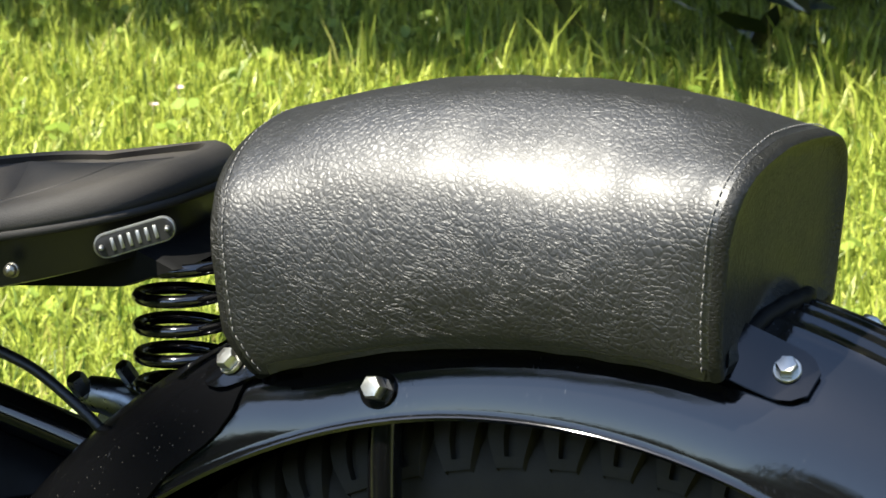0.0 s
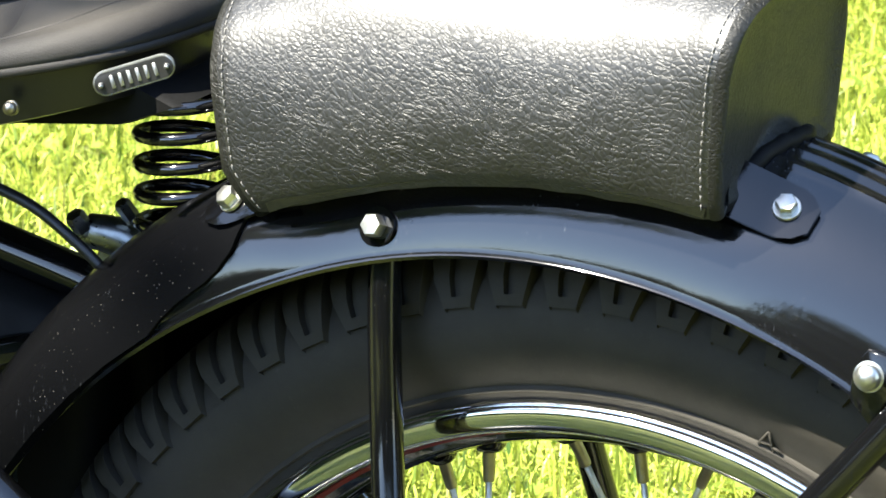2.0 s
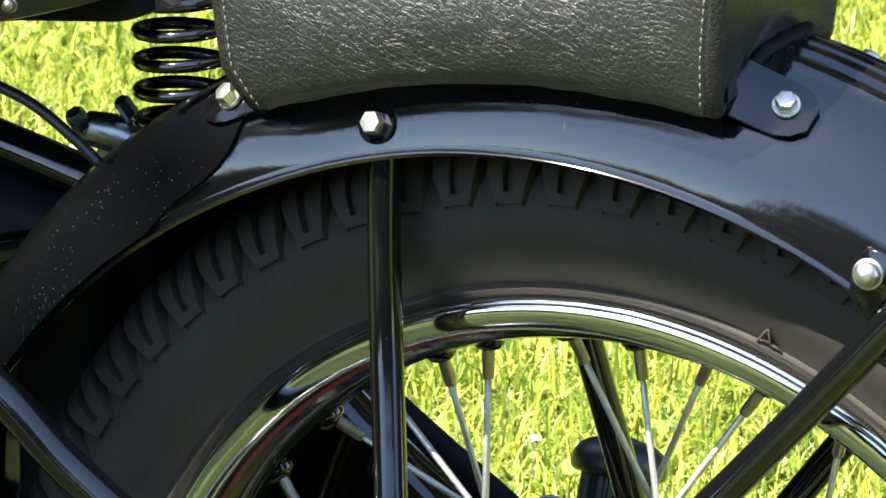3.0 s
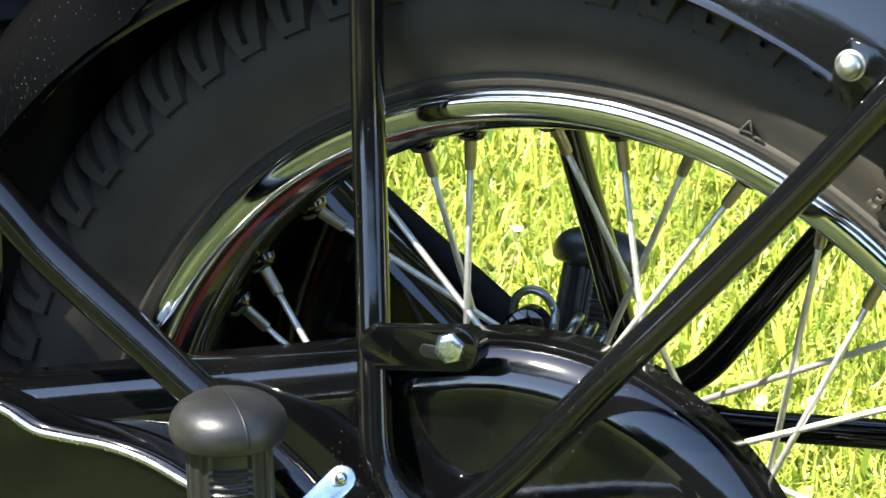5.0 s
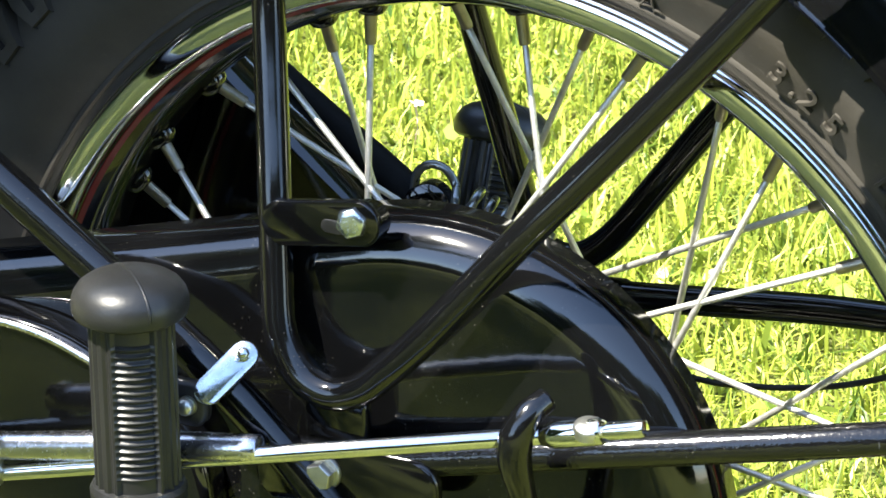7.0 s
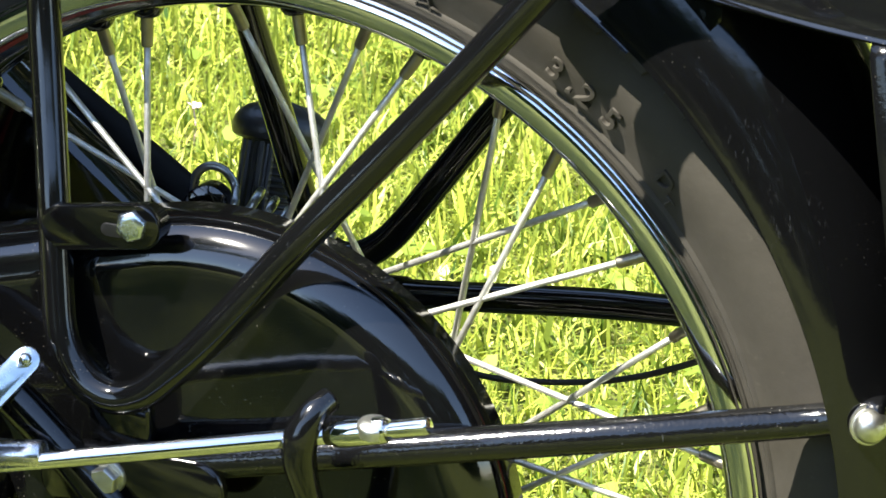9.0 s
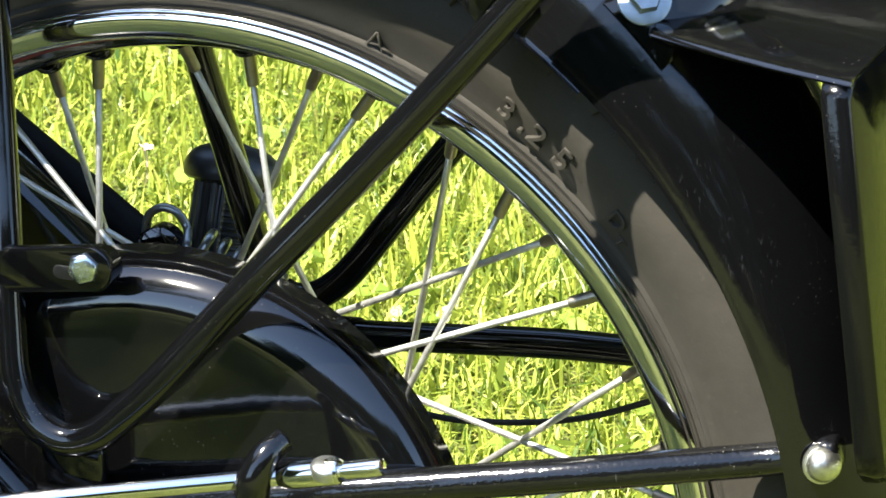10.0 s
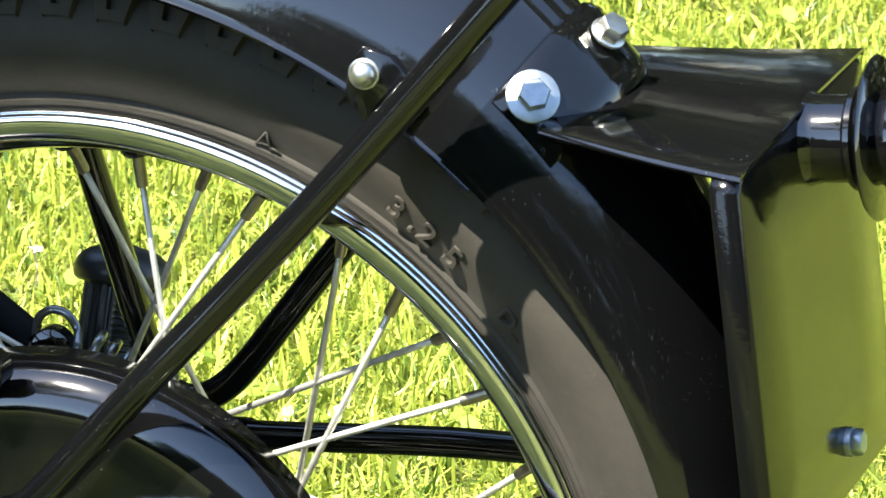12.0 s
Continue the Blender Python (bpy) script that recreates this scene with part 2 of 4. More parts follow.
def hexagon_bolt(af=0.013, head=0.0055, washer=0.0, thick=0.0016, bm=None, m=Matrix()):
    """A hexagon head with a chamfered top, on a washer where one is given, standing on z = 0."""
    bm = bm or bmesh.new()
    z = 0.0
    if washer:
        lathe([(washer * 0.55, 0), (washer, 0), (washer, thick * 0.75), (washer * 0.96, thick), (washer * 0.4, thick)], m, 32, bm)
        z = thick
    c = af / math.sqrt(3)
    def hexa(r, h):
        return [m @ Vector((r * math.cos(math.pi / 3 * k), r * math.sin(math.pi / 3 * k), h)) for k in range(6)]
    rings([hexa(c * 0.98, z), hexa(c, z + 0.0004), hexa(c, z + head * 0.8), hexa(c * 0.88, z + head), hexa(c * 0.5, z + head + 0.0002)], bm)
    return fix(bm)


def domed_nut(r=0.008, bm=None, m=Matrix()):
    c = [(r * 1.15, 0), (r * 1.15, 0.0012), (r, 0.0014), (r, 0.003)]
    c += [(r * math.cos(a), 0.003 + r * 0.85 * math.sin(a)) for a in (radians(12 * k) for k in range(1, 8))]
    return fix(lathe(c, m, 28, bm))


def slab(outline, y0, y1, bevel=0.0012, m=Matrix(), bm=None):
    """A plate: an outline of (x, z) pairs, from y0 to y1, with softened edges."""
    bm = bm or bmesh.new()
    n = len(outline)
    cx, cz = sum(p[0] for p in outline) / n, sum(p[1] for p in outline) / n
    def loop(y, inset):
        out = []
        for x, z in outline:
            d = math.hypot(x - cx, z - cz) or 1
            out.append(m @ Vector((x - (x - cx) / d * inset, y, z - (z - cz) / d * inset)))
        return out
    s = 1 if y1 > y0 else -1
    rings([loop(y0, bevel), loop(y0 + s * bevel, 0), loop(y1 - s * bevel, 0), loop(y1, bevel)], bm)
    return fix(bm)


def rounded(x0, z0, x1, z1, r, k=5):
    """The outline of a rounded rectangle."""
    out = []
    for cx, cz, a0 in ((x1 - r, z1 - r, 0), (x0 + r, z1 - r, 90), (x0 + r, z0 + r, 180), (x1 - r, z0 + r, 270)):
        out += [(cx + r * math.cos(radians(a0 + 90 * i / k)), cz + r * math.sin(radians(a0 + 90 * i / k))) for i in range(k + 1)]
    return out


AXLE = Vector((0, 0, 0.327))


def polar(r, phi, y=0.0):
    """A place by its distance and angle about the axle, from the rear upwards."""
    return Vector((r * math.cos(radians(phi)), y, AXLE.z + r * math.sin(radians(phi))))


# ---- ground ----
def lawn_soil():
    m = material("lawn_soil", (0.06, 0.10, 0.02), 0.9)
    k = Nodes(m)
    k.set("Base Color", k.mix(k.noise(1.3, 6), (0.085, 0.102, 0.015), (0.14, 0.162, 0.024)))
    k.set("Normal", k.bump(k.noise(90, 5), 0.8, 0.03))
    return m


bm = bmesh.new()
bmesh.ops.create_grid(bm, x_segments=24, y_segments=24, size=150)
tagged(part("ground", bm, lawn_soil(), None, "sunlit mown lawn, bright green", False), kind="structure", category="lawn")

# ---- the motorcycle ----
bike = new("motorcycle")
tagged(bike, "vintage motorcycle, black enamel, parked on the lawn, rear half", "motorcycle")


def edge_radius(phi):
    """How far the mudguard's lower edge stands from the axle."""
    return 0.302 + 0.000336 * phi + 0.0004 * ease((phi - 62.0) / 18.0)


def crown_radius(phi):
    """The mudguard's crown keeps to the wheel and draws in towards its tail."""
    return 0.392 - 0.046 * min(1.0, max(0.0, (62.0 - phi) / 42.0))


def ease(t):
    t = min(1.0, max(0.0, t))
    return t * t * (3 - 2 * t)


def crown_section(phi, a):
    """The mudguard's section as (y, r): rounded over the wheel, broader and slab-sided towards the front."""
    p = 1 - 0.40 * ease((phi - 110.0) / 9.0)
    wide = 0.068 + 0.003 * ease((phi - 62.0) / 18.0) + 0.011 * ease((phi - 100.0) / 30.0)
    deep = (crown_radius(phi) - edge_radius(phi)) / (1 - math.cos(radians(80)) ** p)
    s, c = math.sin(radians(a)), math.cos(radians(a))
    y = wide * math.copysign(abs(s) ** p, s)
    rib = 0.0016 * ease((phi - 46.0) / 8.0) * max(0.0, math.cos(y / 0.0105 * 2 * math.pi)) if abs(y) < 0.0245 else 0.0
    return y, crown_radius(phi) - deep * (1 - c ** p) + rib


def crown_slope(phi, a):
    """The section's outward direction at a as (y, r)."""
    (y0, r0), (y1, r1) = crown_section(phi, a - 1.5), crown_section(phi, a + 1.5)
    size = math.hypot(y1 - y0, r1 - r0)
    return (r0 - r1) / size, (y1 - y0) / size


def crown(phi, a, out=0.0):
    """A place on the mudguard's skin: a, degrees from the middle (minus: near side)."""
    y, r = crown_section(phi, a)
    n_y, n_r = crown_slope(phi, a)
    return polar(r + out * n_r, phi, y + out * n_y)


def crown_normal(phi, a):
    n_y, n_r = crown_slope(phi, a)
    return Vector((n_r * math.cos(radians(phi)), n_y, n_r * math.sin(radians(phi)))).normalized()


def blade(phi0, phi1, proud, lip=1.0):
    """A length of mudguard with a turned lip."""
    angles = [-80 + 2 * i for i in range(81)]
    steps, loops = int((phi1 - phi0) / 2) + 1, []
    for i in range(steps + 1):
        phi = phi0 + (phi1 - phi0) * i / steps
        outer = [crown(phi, a, proud) for a in angles]
        inner = [crown(phi, a, proud - 0.0016) for a in reversed(angles)]
        e = edge_radius(phi)
        w = -crown_section(phi, -80)[0] + proud + 0.0012 * lip
        near = [polar(e - 0.0012 * lip, phi, -w), polar(e - 0.0030 * lip, phi, -w + 0.001 * lip), polar(e - 0.0030 * lip, phi, -w + 0.0027 * lip)]
        far = [Vector((p.x, -p.y, p.z)) for p in near]
        loops.append(outer + far + inner + list(reversed(near)))
    return fix(rings(loops))


guard = part("rear_mudguard", blade(52, 176, 0.0), GUARD_ENAMEL, bike, "glossy black enamelled mudguard with ribbed crown", angle=40)
tail = part("mudguard_tail", blade(-14, 55.2, 0.0012, 0.12), PLATE_ENAMEL, bike, "black hinged tail of the mudguard", angle=40)

lip = []
for i in range(31):
    phi = 92 + 80 * i / 30
    lip.append([polar(r, phi, y) for r, y in ((edge_radius(phi), 0.0715), (edge_radius(phi), 0.0700), (0.302, 0.0585), (0.302, 0.0600))])
part("far_valance", fix(rings(lip)), ENAMEL, guard, "black inner valance")


def dark_flank():
    """A thin dull black skin over the mudguard's front flank, with a slanting rear edge."""
    loops = []
    for i in range(27):
        a = -20 - 59.5 * i / 26
        rear = float(np.interp(-a, (20, 54, 65, 72, 74.6, 76.8, 79.5), (113.0, 116.8, 118.2, 120.4, 124.0, 126.0, 128.0)))
        front = float(np.interp(-a, (20, 33.5, 58, 71, 79.5), (150.0, 158.0, 168.0, 174.0, 175.0)))
        row = [rear + (front - rear) * j / 10 for j in range(11)]
        loops.append([crown(phi, a, 0.0024) for phi in row] + [crown(phi, a, 0.0006) for phi in reversed(row)])
    return fix(rings(loops))


part("dark_flank", dark_flank(), DULL_BLACK, guard, "dull black skin over the mudguard's front flank, speckled with dust", angle=40)


def bolt_on(ob, at, axis, mat, label, spin=0, **size):
    return part("bolt", hexagon_bolt(m=facing(at, axis, spin), **size), mat, ob, label)


# the domed and hexagon bolts along the mudguard's side
n = crown_normal(106.2, -68)
bolt_on(guard, crown(106.2, -68, 0.0015), n, ZINC, "zinc hexagon bolt", 10, af=0.0100, head=0.006)
part("washer", fix(lathe([(0.003, 0), (0.0095, 0), (0.0095, 0.0014), (0.003, 0.0014)], facing(crown(106.2, -68, 0), n), 28)), ENAMEL, guard)
part("bolt", domed_nut(0.0062, m=facing((0.1480, -0.0712, 0.6280), (0.06, -1, 0.16))), ZINC, guard, "domed zinc nut")
part("bolt", domed_nut(0.0082, m=facing(crown(15.7, -61.2, 0.003), crown_normal(15.7, -61.2))), ZINC, tail, "domed zinc nut")


# ---- pillion seat ----
SEAT_REAR = [(0.0735, 0.3690), (0.0775, 0.378), (0.0806, 0.396), (0.0818, 0.412), (0.0826, 0.428), (0.0828, 0.4390), (0.0810, 0.4495),
             (0.0762, 0.4580), (0.0685, 0.4645), (0.0570, 0.4685), (0.0420, 0.4705), (0.0260, 0.4715), (0.0120, 0.4720), (0.0, 0.4722)]
SEAT_FRONT = [(0.0735, 0.3725), (0.0775, 0.381), (0.0806, 0.397), (0.0815, 0.412), (0.0818, 0.425), (0.0810, 0.4370), (0.0780, 0.4485),
              (0.0720, 0.4580), (0.0640, 0.4650), (0.0530, 0.4713), (0.0400, 0.4760), (0.0260, 0.4795), (0.0120, 0.4815), (0.0, 0.4822)]

SEAT_MID = [(0.0735, 0.3690), (0.0782, 0.379), (0.0812, 0.391), (0.0822, 0.402), (0.0812, 0.414), (0.0788, 0.4270), (0.0745, 0.4390),
            (0.0685, 0.4490), (0.0605, 0.4575), (0.0515, 0.4650), (0.0395, 0.4722), (0.0260, 0.4765), (0.0120, 0.4780), (0.0, 0.4785)]


def seat_section(t):
    """The seat's section at share t of its length as (y, -, r): from the near lower edge over the top to the far one; boxy behind, rounder in front."""
    full, sag = 1 - abs(1 - 2 * t) ** 3, 0.125 * (1 - t) ** 0.7
    pts = []
    for (y0, r0), (y1, r1), (y2, r2) in zip(SEAT_REAR, SEAT_FRONT, SEAT_MID):
        y, r = y0 + (y1 - y0) * t, r0 + (r1 - r0) * t
        pts.append((-(y + (y2 - y) * full), 0, r + (r2 - r) * full))
    half = curve(pts, 3)
    whole = half + [Vector((-p.x, 0, p.z)) for p in reversed(half[:-1])]
    for q in whole:
        q.z -= sag * max(0.0, q.x + 0.02) * ease((q.z - 0.39) / 0.06)
        q.z -= 0.0030 * math.sin(math.pi * min(1.0, t / 0.55)) * ease((abs(q.x) - 0.02) / 0.03) * ease((q.z - 0.42) / 0.03)
        q.z += 0.0028 * math.sin(math.pi * max(0.0, t - 0.5) / 0.5) * ease((q.z - 0.43) / 0.04)
    return whole


def seat_arch():
    """The underside, resting on the mudguard's crown, from the far lower edge back to the near one."""
    out = []
    for i in range(1, 32):
        y = 0.074 - 0.148 * i / 32
        over = crown_section(80, math.degrees(math.asin(min(0.98, abs(y) / 0.071))))[1] + 0.001
        out.append(Vector((y, 0, max(over, 0.3740))))
    return out


def seat_angle(t, r):
    """The angle about the axle at share t of the seat's length, from the rear, at radius r."""
    rear = np.interp(r, (0.370, 0.40, 0.437, 0.46, 0.476), (78.9, 79.5, 80.0, 80.0, 79.9))
    front = np.interp(r, (0.372, 0.397, 0.425, 0.455, 0.484), (115.0, 115.3, 114.0, 112.9, 112.6))
    return float(rear + (front - rear) * t)


def seat_point(t, q, shrink=0.0, slide=0.0, bulge=False):
    """q: (y, -, r) of the section; slide: metres to the rear; bulge: the rear hem pushed out over the crown."""
    y, r = q.x, q.z
    y, r = y * (1 - shrink), 0.425 + (r - 0.425) * (1 - shrink)
    phi = seat_angle(t, r) + 0.9 * (1 - t) * (y + 0.08) / 0.16
    if bulge and q.z < 0.41:
        phi -= 1.9 * math.exp(-((q.x - 0.006) / 0.030) ** 2) * max(0.0, 1 - shrink / 0.10) * (1 - t)
    return polar(r, phi - slide / 0.43 * 57.3, y)


def pillion():
    loops = []
    for i in range(61):
        t = i / 60
        end = min(t, 1 - t) * 33
        tuck, swell = 0.02 * max(0.0, 1 - end / 1.1) ** 2, 0.020 * math.sin(math.pi * t)
        loops.append([seat_point(t, q, tuck - swell * abs(q.x) / 0.083) + Vector((0, 0, 0.0012 * noise.noise(Vector((t * 12, q.x * 30, q.z * 30))))) for q in seat_section(t) + seat_arch()])
    return fix(rings(loops))


seat = part("pillion_seat", pillion(), LEATHER, bike, "padded black leathercloth pillion seat with pale stitching")


def end_panel(t, out, scoop):
    """The sewn-in end of the seat, a little dished and creased."""
    loops = []
    for shrink, d in ((0.019, 0.0), (0.024, 0.0026), (0.038, 0.0050), (0.060, 0.0062), (0.085, 0.0058), (0.12, 0.0042), (0.17, 0.0028), (0.3, scoop * 0.8), (0.55, scoop), (0.8, scoop), (0.98, scoop)):
        loops.append([seat_point(t, q, shrink, out * d, True) for q in seat_section(t) + seat_arch()])
    return fix(rings(loops, caps=(False, True)))


part("end_panel", end_panel(0, 1, 0.003), END_LEATHER, seat, "creased black leathercloth end panel")
part("end_panel", end_panel(1, -1, 0.004), END_LEATHER, seat)
for t in (0.0, 1.0):
    part("rolled_hem", tube([seat_point(t, q, 0.004, (0.001, -0.001)[int(t)], True) for q in seat_arch()], 0.0040, 12, smooth=False), MATT, seat)
for inner in (0.013, 0.987):
    dense = curve([seat_point(inner, q, 0.004) for q in seat_section(inner)], 6)
    hub_line = polar(0.425, seat_angle(inner, 0.425))
    bm, run, last = bmesh.new(), 0.0, 0.0
    for a, b in zip(dense, dense[1:]):
        run += (b - a).length
        if run - last > 0.0040:
            last = run
            up = (a - hub_line).normalized()
            w = (b - a).normalized()
            c = a + up * 0.0002
            tube([c - w * 0.0014, c - w * 0.0007 + up * 0.0003, c + w * 0.0007 + up * 0.0003, c + w * 0.0014], 0.00030, 6, bm, False)
    part("stitching", bm, THREAD, seat, "row of pale grey stitches")


def seat_base():
    """The pressed steel pan under the pad, with a turned-down rim."""
    loops = []
    for i in range(41):
        phi = 79.2 + 34.6 * i / 40
        prof = [(-0.0765, 0.3765), (-0.0765, 0.3716), (-0.0735, 0.3716), (-0.0735, 0.3745), (0.0735, 0.3745), (0.0735, 0.3716), (0.0765, 0.3716), (0.0765, 0.3765)]
        loops.append([polar(r, phi, y) for y, r in prof])
    return fix(rings(loops))


part("seat_base", seat_base(), ENAMEL, seat, "black steel seat pan")


def strap(phi0, phi1, a):
    """A flat fixing lug that follows the mudguard's skin, rounded at its free end."""
    loops = []
    for i in range(9):
        t = i / 8
        phi = phi0 + (phi1 - phi0) * t
        w = 10.5 * (1 - max(0, (t - 0.62) / 0.38) ** 3 * 0.55)
        rise = 0.0045 * max(0, 1 - t * 1.6)
        cols = [a - w + w * 2 * j / 6 for j in range(7)]
        loops.append([crown(phi, c, 0.0042 + rise) for c in cols] + [crown(phi, c, 0.0018 + rise) for c in reversed(cols)])
    return fix(rings(loops))


lug = part("mounting_lug", strap(80.0, 73.0, -39), PLATE_ENAMEL, seat, "flat black fixing lug")
part("mounting_lug", strap(112.8, 119.8, -43), PLATE_ENAMEL, seat)
n = crown_normal(75.1, -38)
part("bolt", hexagon_bolt(0.0088, 0.0048, 0.0066, m=facing(crown(75.1, -38.6, 0.0042), n)), ZINC, seat, "zinc hexagon bolt and washer")
n = crown_normal(117.5, -42.3)
part("bolt", hexagon_bolt(0.0096, 0.0052, 0.0066, m=facing(crown(117.5, -42.3, 0.0042), n, 15)), ZINC, seat)
part("bolt", hexagon_bolt(0.0112, 0.0052, 0.0072, m=facing(crown(74.9, 44, 0.0022), crown_normal(74.9, 44), 15)), ZINC, seat)

# ---- rear wheel ----
AXIS = Matrix.Translation(AXLE) @ pose(0, 0, 0, 90)


RIM_EDGE = [(0.2500, 0.0310), (0.2526, 0.0325), (0.2534, 0.0350), (0.2533, 0.0380), (0.2527, 0.0394), (0.2514, 0.0401), (0.2490, 0.0404), (0.2460, 0.0405), (0.2432, 0.0403), (0.2414, 0.0396), (0.2403, 0.0378), (0.2399, 0.0355), (0.2398, 0.0318)]
RIM_WELL = [(0.2399, 0.0316), (0.2390, 0.0290), (0.2372, 0.0262), (0.2340, 0.0236), (0.2318, 0.0205), (0.2300, 0.0165), (0.2292, 0.0100), (0.2290, 0.0)]



def rim():
    """The two chromed edges of the rim."""
    bm = bmesh.new()
    for s in (1, -1):
        prof = [(r, s * h) for r, h in RIM_EDGE]
        lathe(prof + [(r + 0.0018, h * 0.94) for r, h in reversed(prof)], AXIS, 180, bm, closed=True)
    return fix(bm)


def rim_well():
    prof = RIM_WELL + [(r, -h) for r, h in reversed(RIM_WELL[:-1])]
    return fix(lathe(prof + [(r + 0.0018, h * 0.94) for r, h in reversed(prof)], AXIS, 180, closed=True))


wheel = part("rear_wheel", rim(), CHROME, bike, "chromed rim with steel spokes and a black tyre", angle=60)
part("rim_well", rim_well(), ENAMEL, wheel, "black enamelled well of the rim", angle=60)


TYRE_HALF = [(0.2480, 0.0290), (0.2530, 0.0315), (0.2580, 0.0330), (0.2590, 0.0335), (0.2590, 0.0345), (0.2600, 0.0356), (0.2611, 0.0354), (0.2622, 0.0346), (0.2636, 0.0350), (0.2700, 0.0388), (0.2765, 0.0422),
              (0.2830, 0.0448), (0.2890, 0.0457), (0.2945, 0.0455), (0.3000, 0.0443), (0.3060, 0.0420), (0.3120, 0.0385), (0.3190, 0.0310), (0.3235, 0.0180), (0.3250, 0.0)]


def tyre():
    prof = TYRE_HALF + [(r, -h) for r, h in reversed(TYRE_HALF[:-1])]
    return fix(lathe(prof, AXIS, 160, caps=(False, False)))


def tread_block():
    """One shoulder block with a slot, on the near side at angle 0."""
    rows = []
    for r, y, wi, wo, deep in ((0.3030, 0.0420, 0.30, 1.30, 0.0001), (0.3040, 0.0464, 0.30, 1.30, 0.0001), (0.3092, 0.0456, 0.36, 1.52, 0.0001), (0.3096, 0.0455, 0.44, 1.54, 0.0050), (0.3180, 0.0430, 0.50, 1.95, 0.005), (0.3260, 0.0375, 0.52, 2.15, 0.005), (0.3325, 0.0290, 0.52, 2.15, 0.005), (0.3345, 0.0140, 0.50, 2.1, 0.005), (0.3350, 0.0020, 0.50, 2.0, 0.005)):
        k = 0.72
        low = (r - deep * (1 - k) - 0.2 * deep, y - deep * k)
        base = (r - 0.013, max(0.001, y - 0.013))
        rows.append([polar(a, w, -b) for a, b, w in ((*base, -wo), (r, y, -wo), (r, y, -wi), (*low, -wi * 0.8), (*low, wi * 0.8), (r, y, wi), (r, y, wo), (*base, wo))])
    return fix(rings(rows))


part("tyre", tyre(), TYRE, wheel, "black treaded tyre, dusty sidewall", angle=50)
block = part("tread_block", tread_block(), TYRE, wheel, angle=30)
HUB_SPIN = Matrix.Translation(AXLE)
for i in range(70):
    for far in (0, 1):
        m = HUB_SPIN @ pose(0, 0, 0, 0, -360 / 70 * (i + 0.5 * far), 0) @ pose(0, 0, 0, 0, 0, 180 * far) @ HUB_SPIN.inverted()
        if i or far:
            again(block, m)
centre = [(0.2296, -0.0148), (0.2288, -0.0130), (0.2284, -0.0100), (0.2282, 0.0)]
centre = centre + [(r, -h) for r, h in reversed(centre[:-1])]
part("rim_centre", fix(lathe(centre + [(r + 0.0006, h * 0.99) for r, h in reversed(centre)], AXIS, 180, closed=True)), ENAMEL, wheel, "black enamelled rim centre", angle=60)
for s in (-1, 1):
    line = fix(lathe([(0.2394, s * 0.0300), (0.2376, s * 0.0270), (0.2370, s * 0.0270), (0.2388, s * 0.0300)], AXIS, 120, closed=True))
    part("red_line", line, RED, wheel, "thin dark red lining")


def sidewall(phi, r, out=0.0):
    y = -float(np.interp(r, [q[0] for q in TYRE_HALF], [q[1] for q in TYRE_HALF]))
    return Matrix.Translation(polar(r, phi, y - out)) @ pose(0, 0, 0, 90, 0, 0) @ pose(0, 0, 0, 0, 0, phi - 90)


def letter(ch, phi, size):
    """A raised moulded character on the tyre's side."""
    data = bpy.data.curves.new("letter", "FONT")
    data.body, data.size, data.extrude, data.align_x, data.align_y = ch, size, 0.0010, "CENTER", "CENTER"
    data.bevel_depth, data.resolution_u = 0.0003, 3
    tmp = new("letter", data)
    bpy.context.view_layer.update()
    me = bpy.data.meshes.new_from_object(tmp.evaluated_get(bpy.context.evaluated_depsgraph_get()))
    bpy.data.objects.remove(tmp)
    me.materials.clear()
    me.materials.append(TYRE)
    ob = new("tyre_letter", me)
    ob.parent = wheel
    ob.matrix_basis = sidewall(phi, 0.2738) @ pose(0, 0, 0.0007, 18)
    return ob


for ch, phi in zip("3.25D", (56.4, 54.2, 52.5, 49.3, 41.5)):
    letter(ch, phi, 0.0140 if ch == "D" else 0.0185)
bm = bmesh.new()
m = sidewall(71.2, 0.2655) @ pose(0, 0, 0.0004, 22)
for a, b in (((-0.004, -0.004), (0, 0.006)), ((0, 0.006), (0.004, -0.004)), ((-0.003, -0.0015), (0.003, -0.0015)), ((0.003, -0.002), (0.008, -0.003))):
    tube([m @ Vector((*a, 0.0006)), m @ Vector((*b, 0.0006))], 0.0007, 6, bm)
part("moulding_mark", bm, TYRE, wheel)
bm = bmesh.new()
m = sidewall(39.6, 0.2672) @ pose(0, 0, 0.0004, 22)
for a, b in (((-0.003, 0.002), (0.003, 0.002)), ((0, 0.002), (0, -0.003))):
    tube([m @ Vector((*a, 0.0004)), m @ Vector((*b, 0.0004))], 0.0006, 6, bm)
part("moulding_mark", bm, TYRE, wheel)

# hub, spokes and nipples
hub = [(0.012, -0.075), (0.030, -0.075), (0.032, -0.052), (0.060, -0.050), (0.066, -0.046), (0.066, -0.042), (0.058, -0.040), (0.034, -0.034), (0.032, 0.034), (0.056, 0.040), (0.062, 0.042), (0.062, 0.046), (0.052, 0.050), (0.034, 0.052), (0.030, 0.072), (0.012, 0.072)]
part("hub", fix(lathe([(r, -h) for r, h in hub], AXIS, 48)), ENAMEL, wheel, "black enamelled hub")


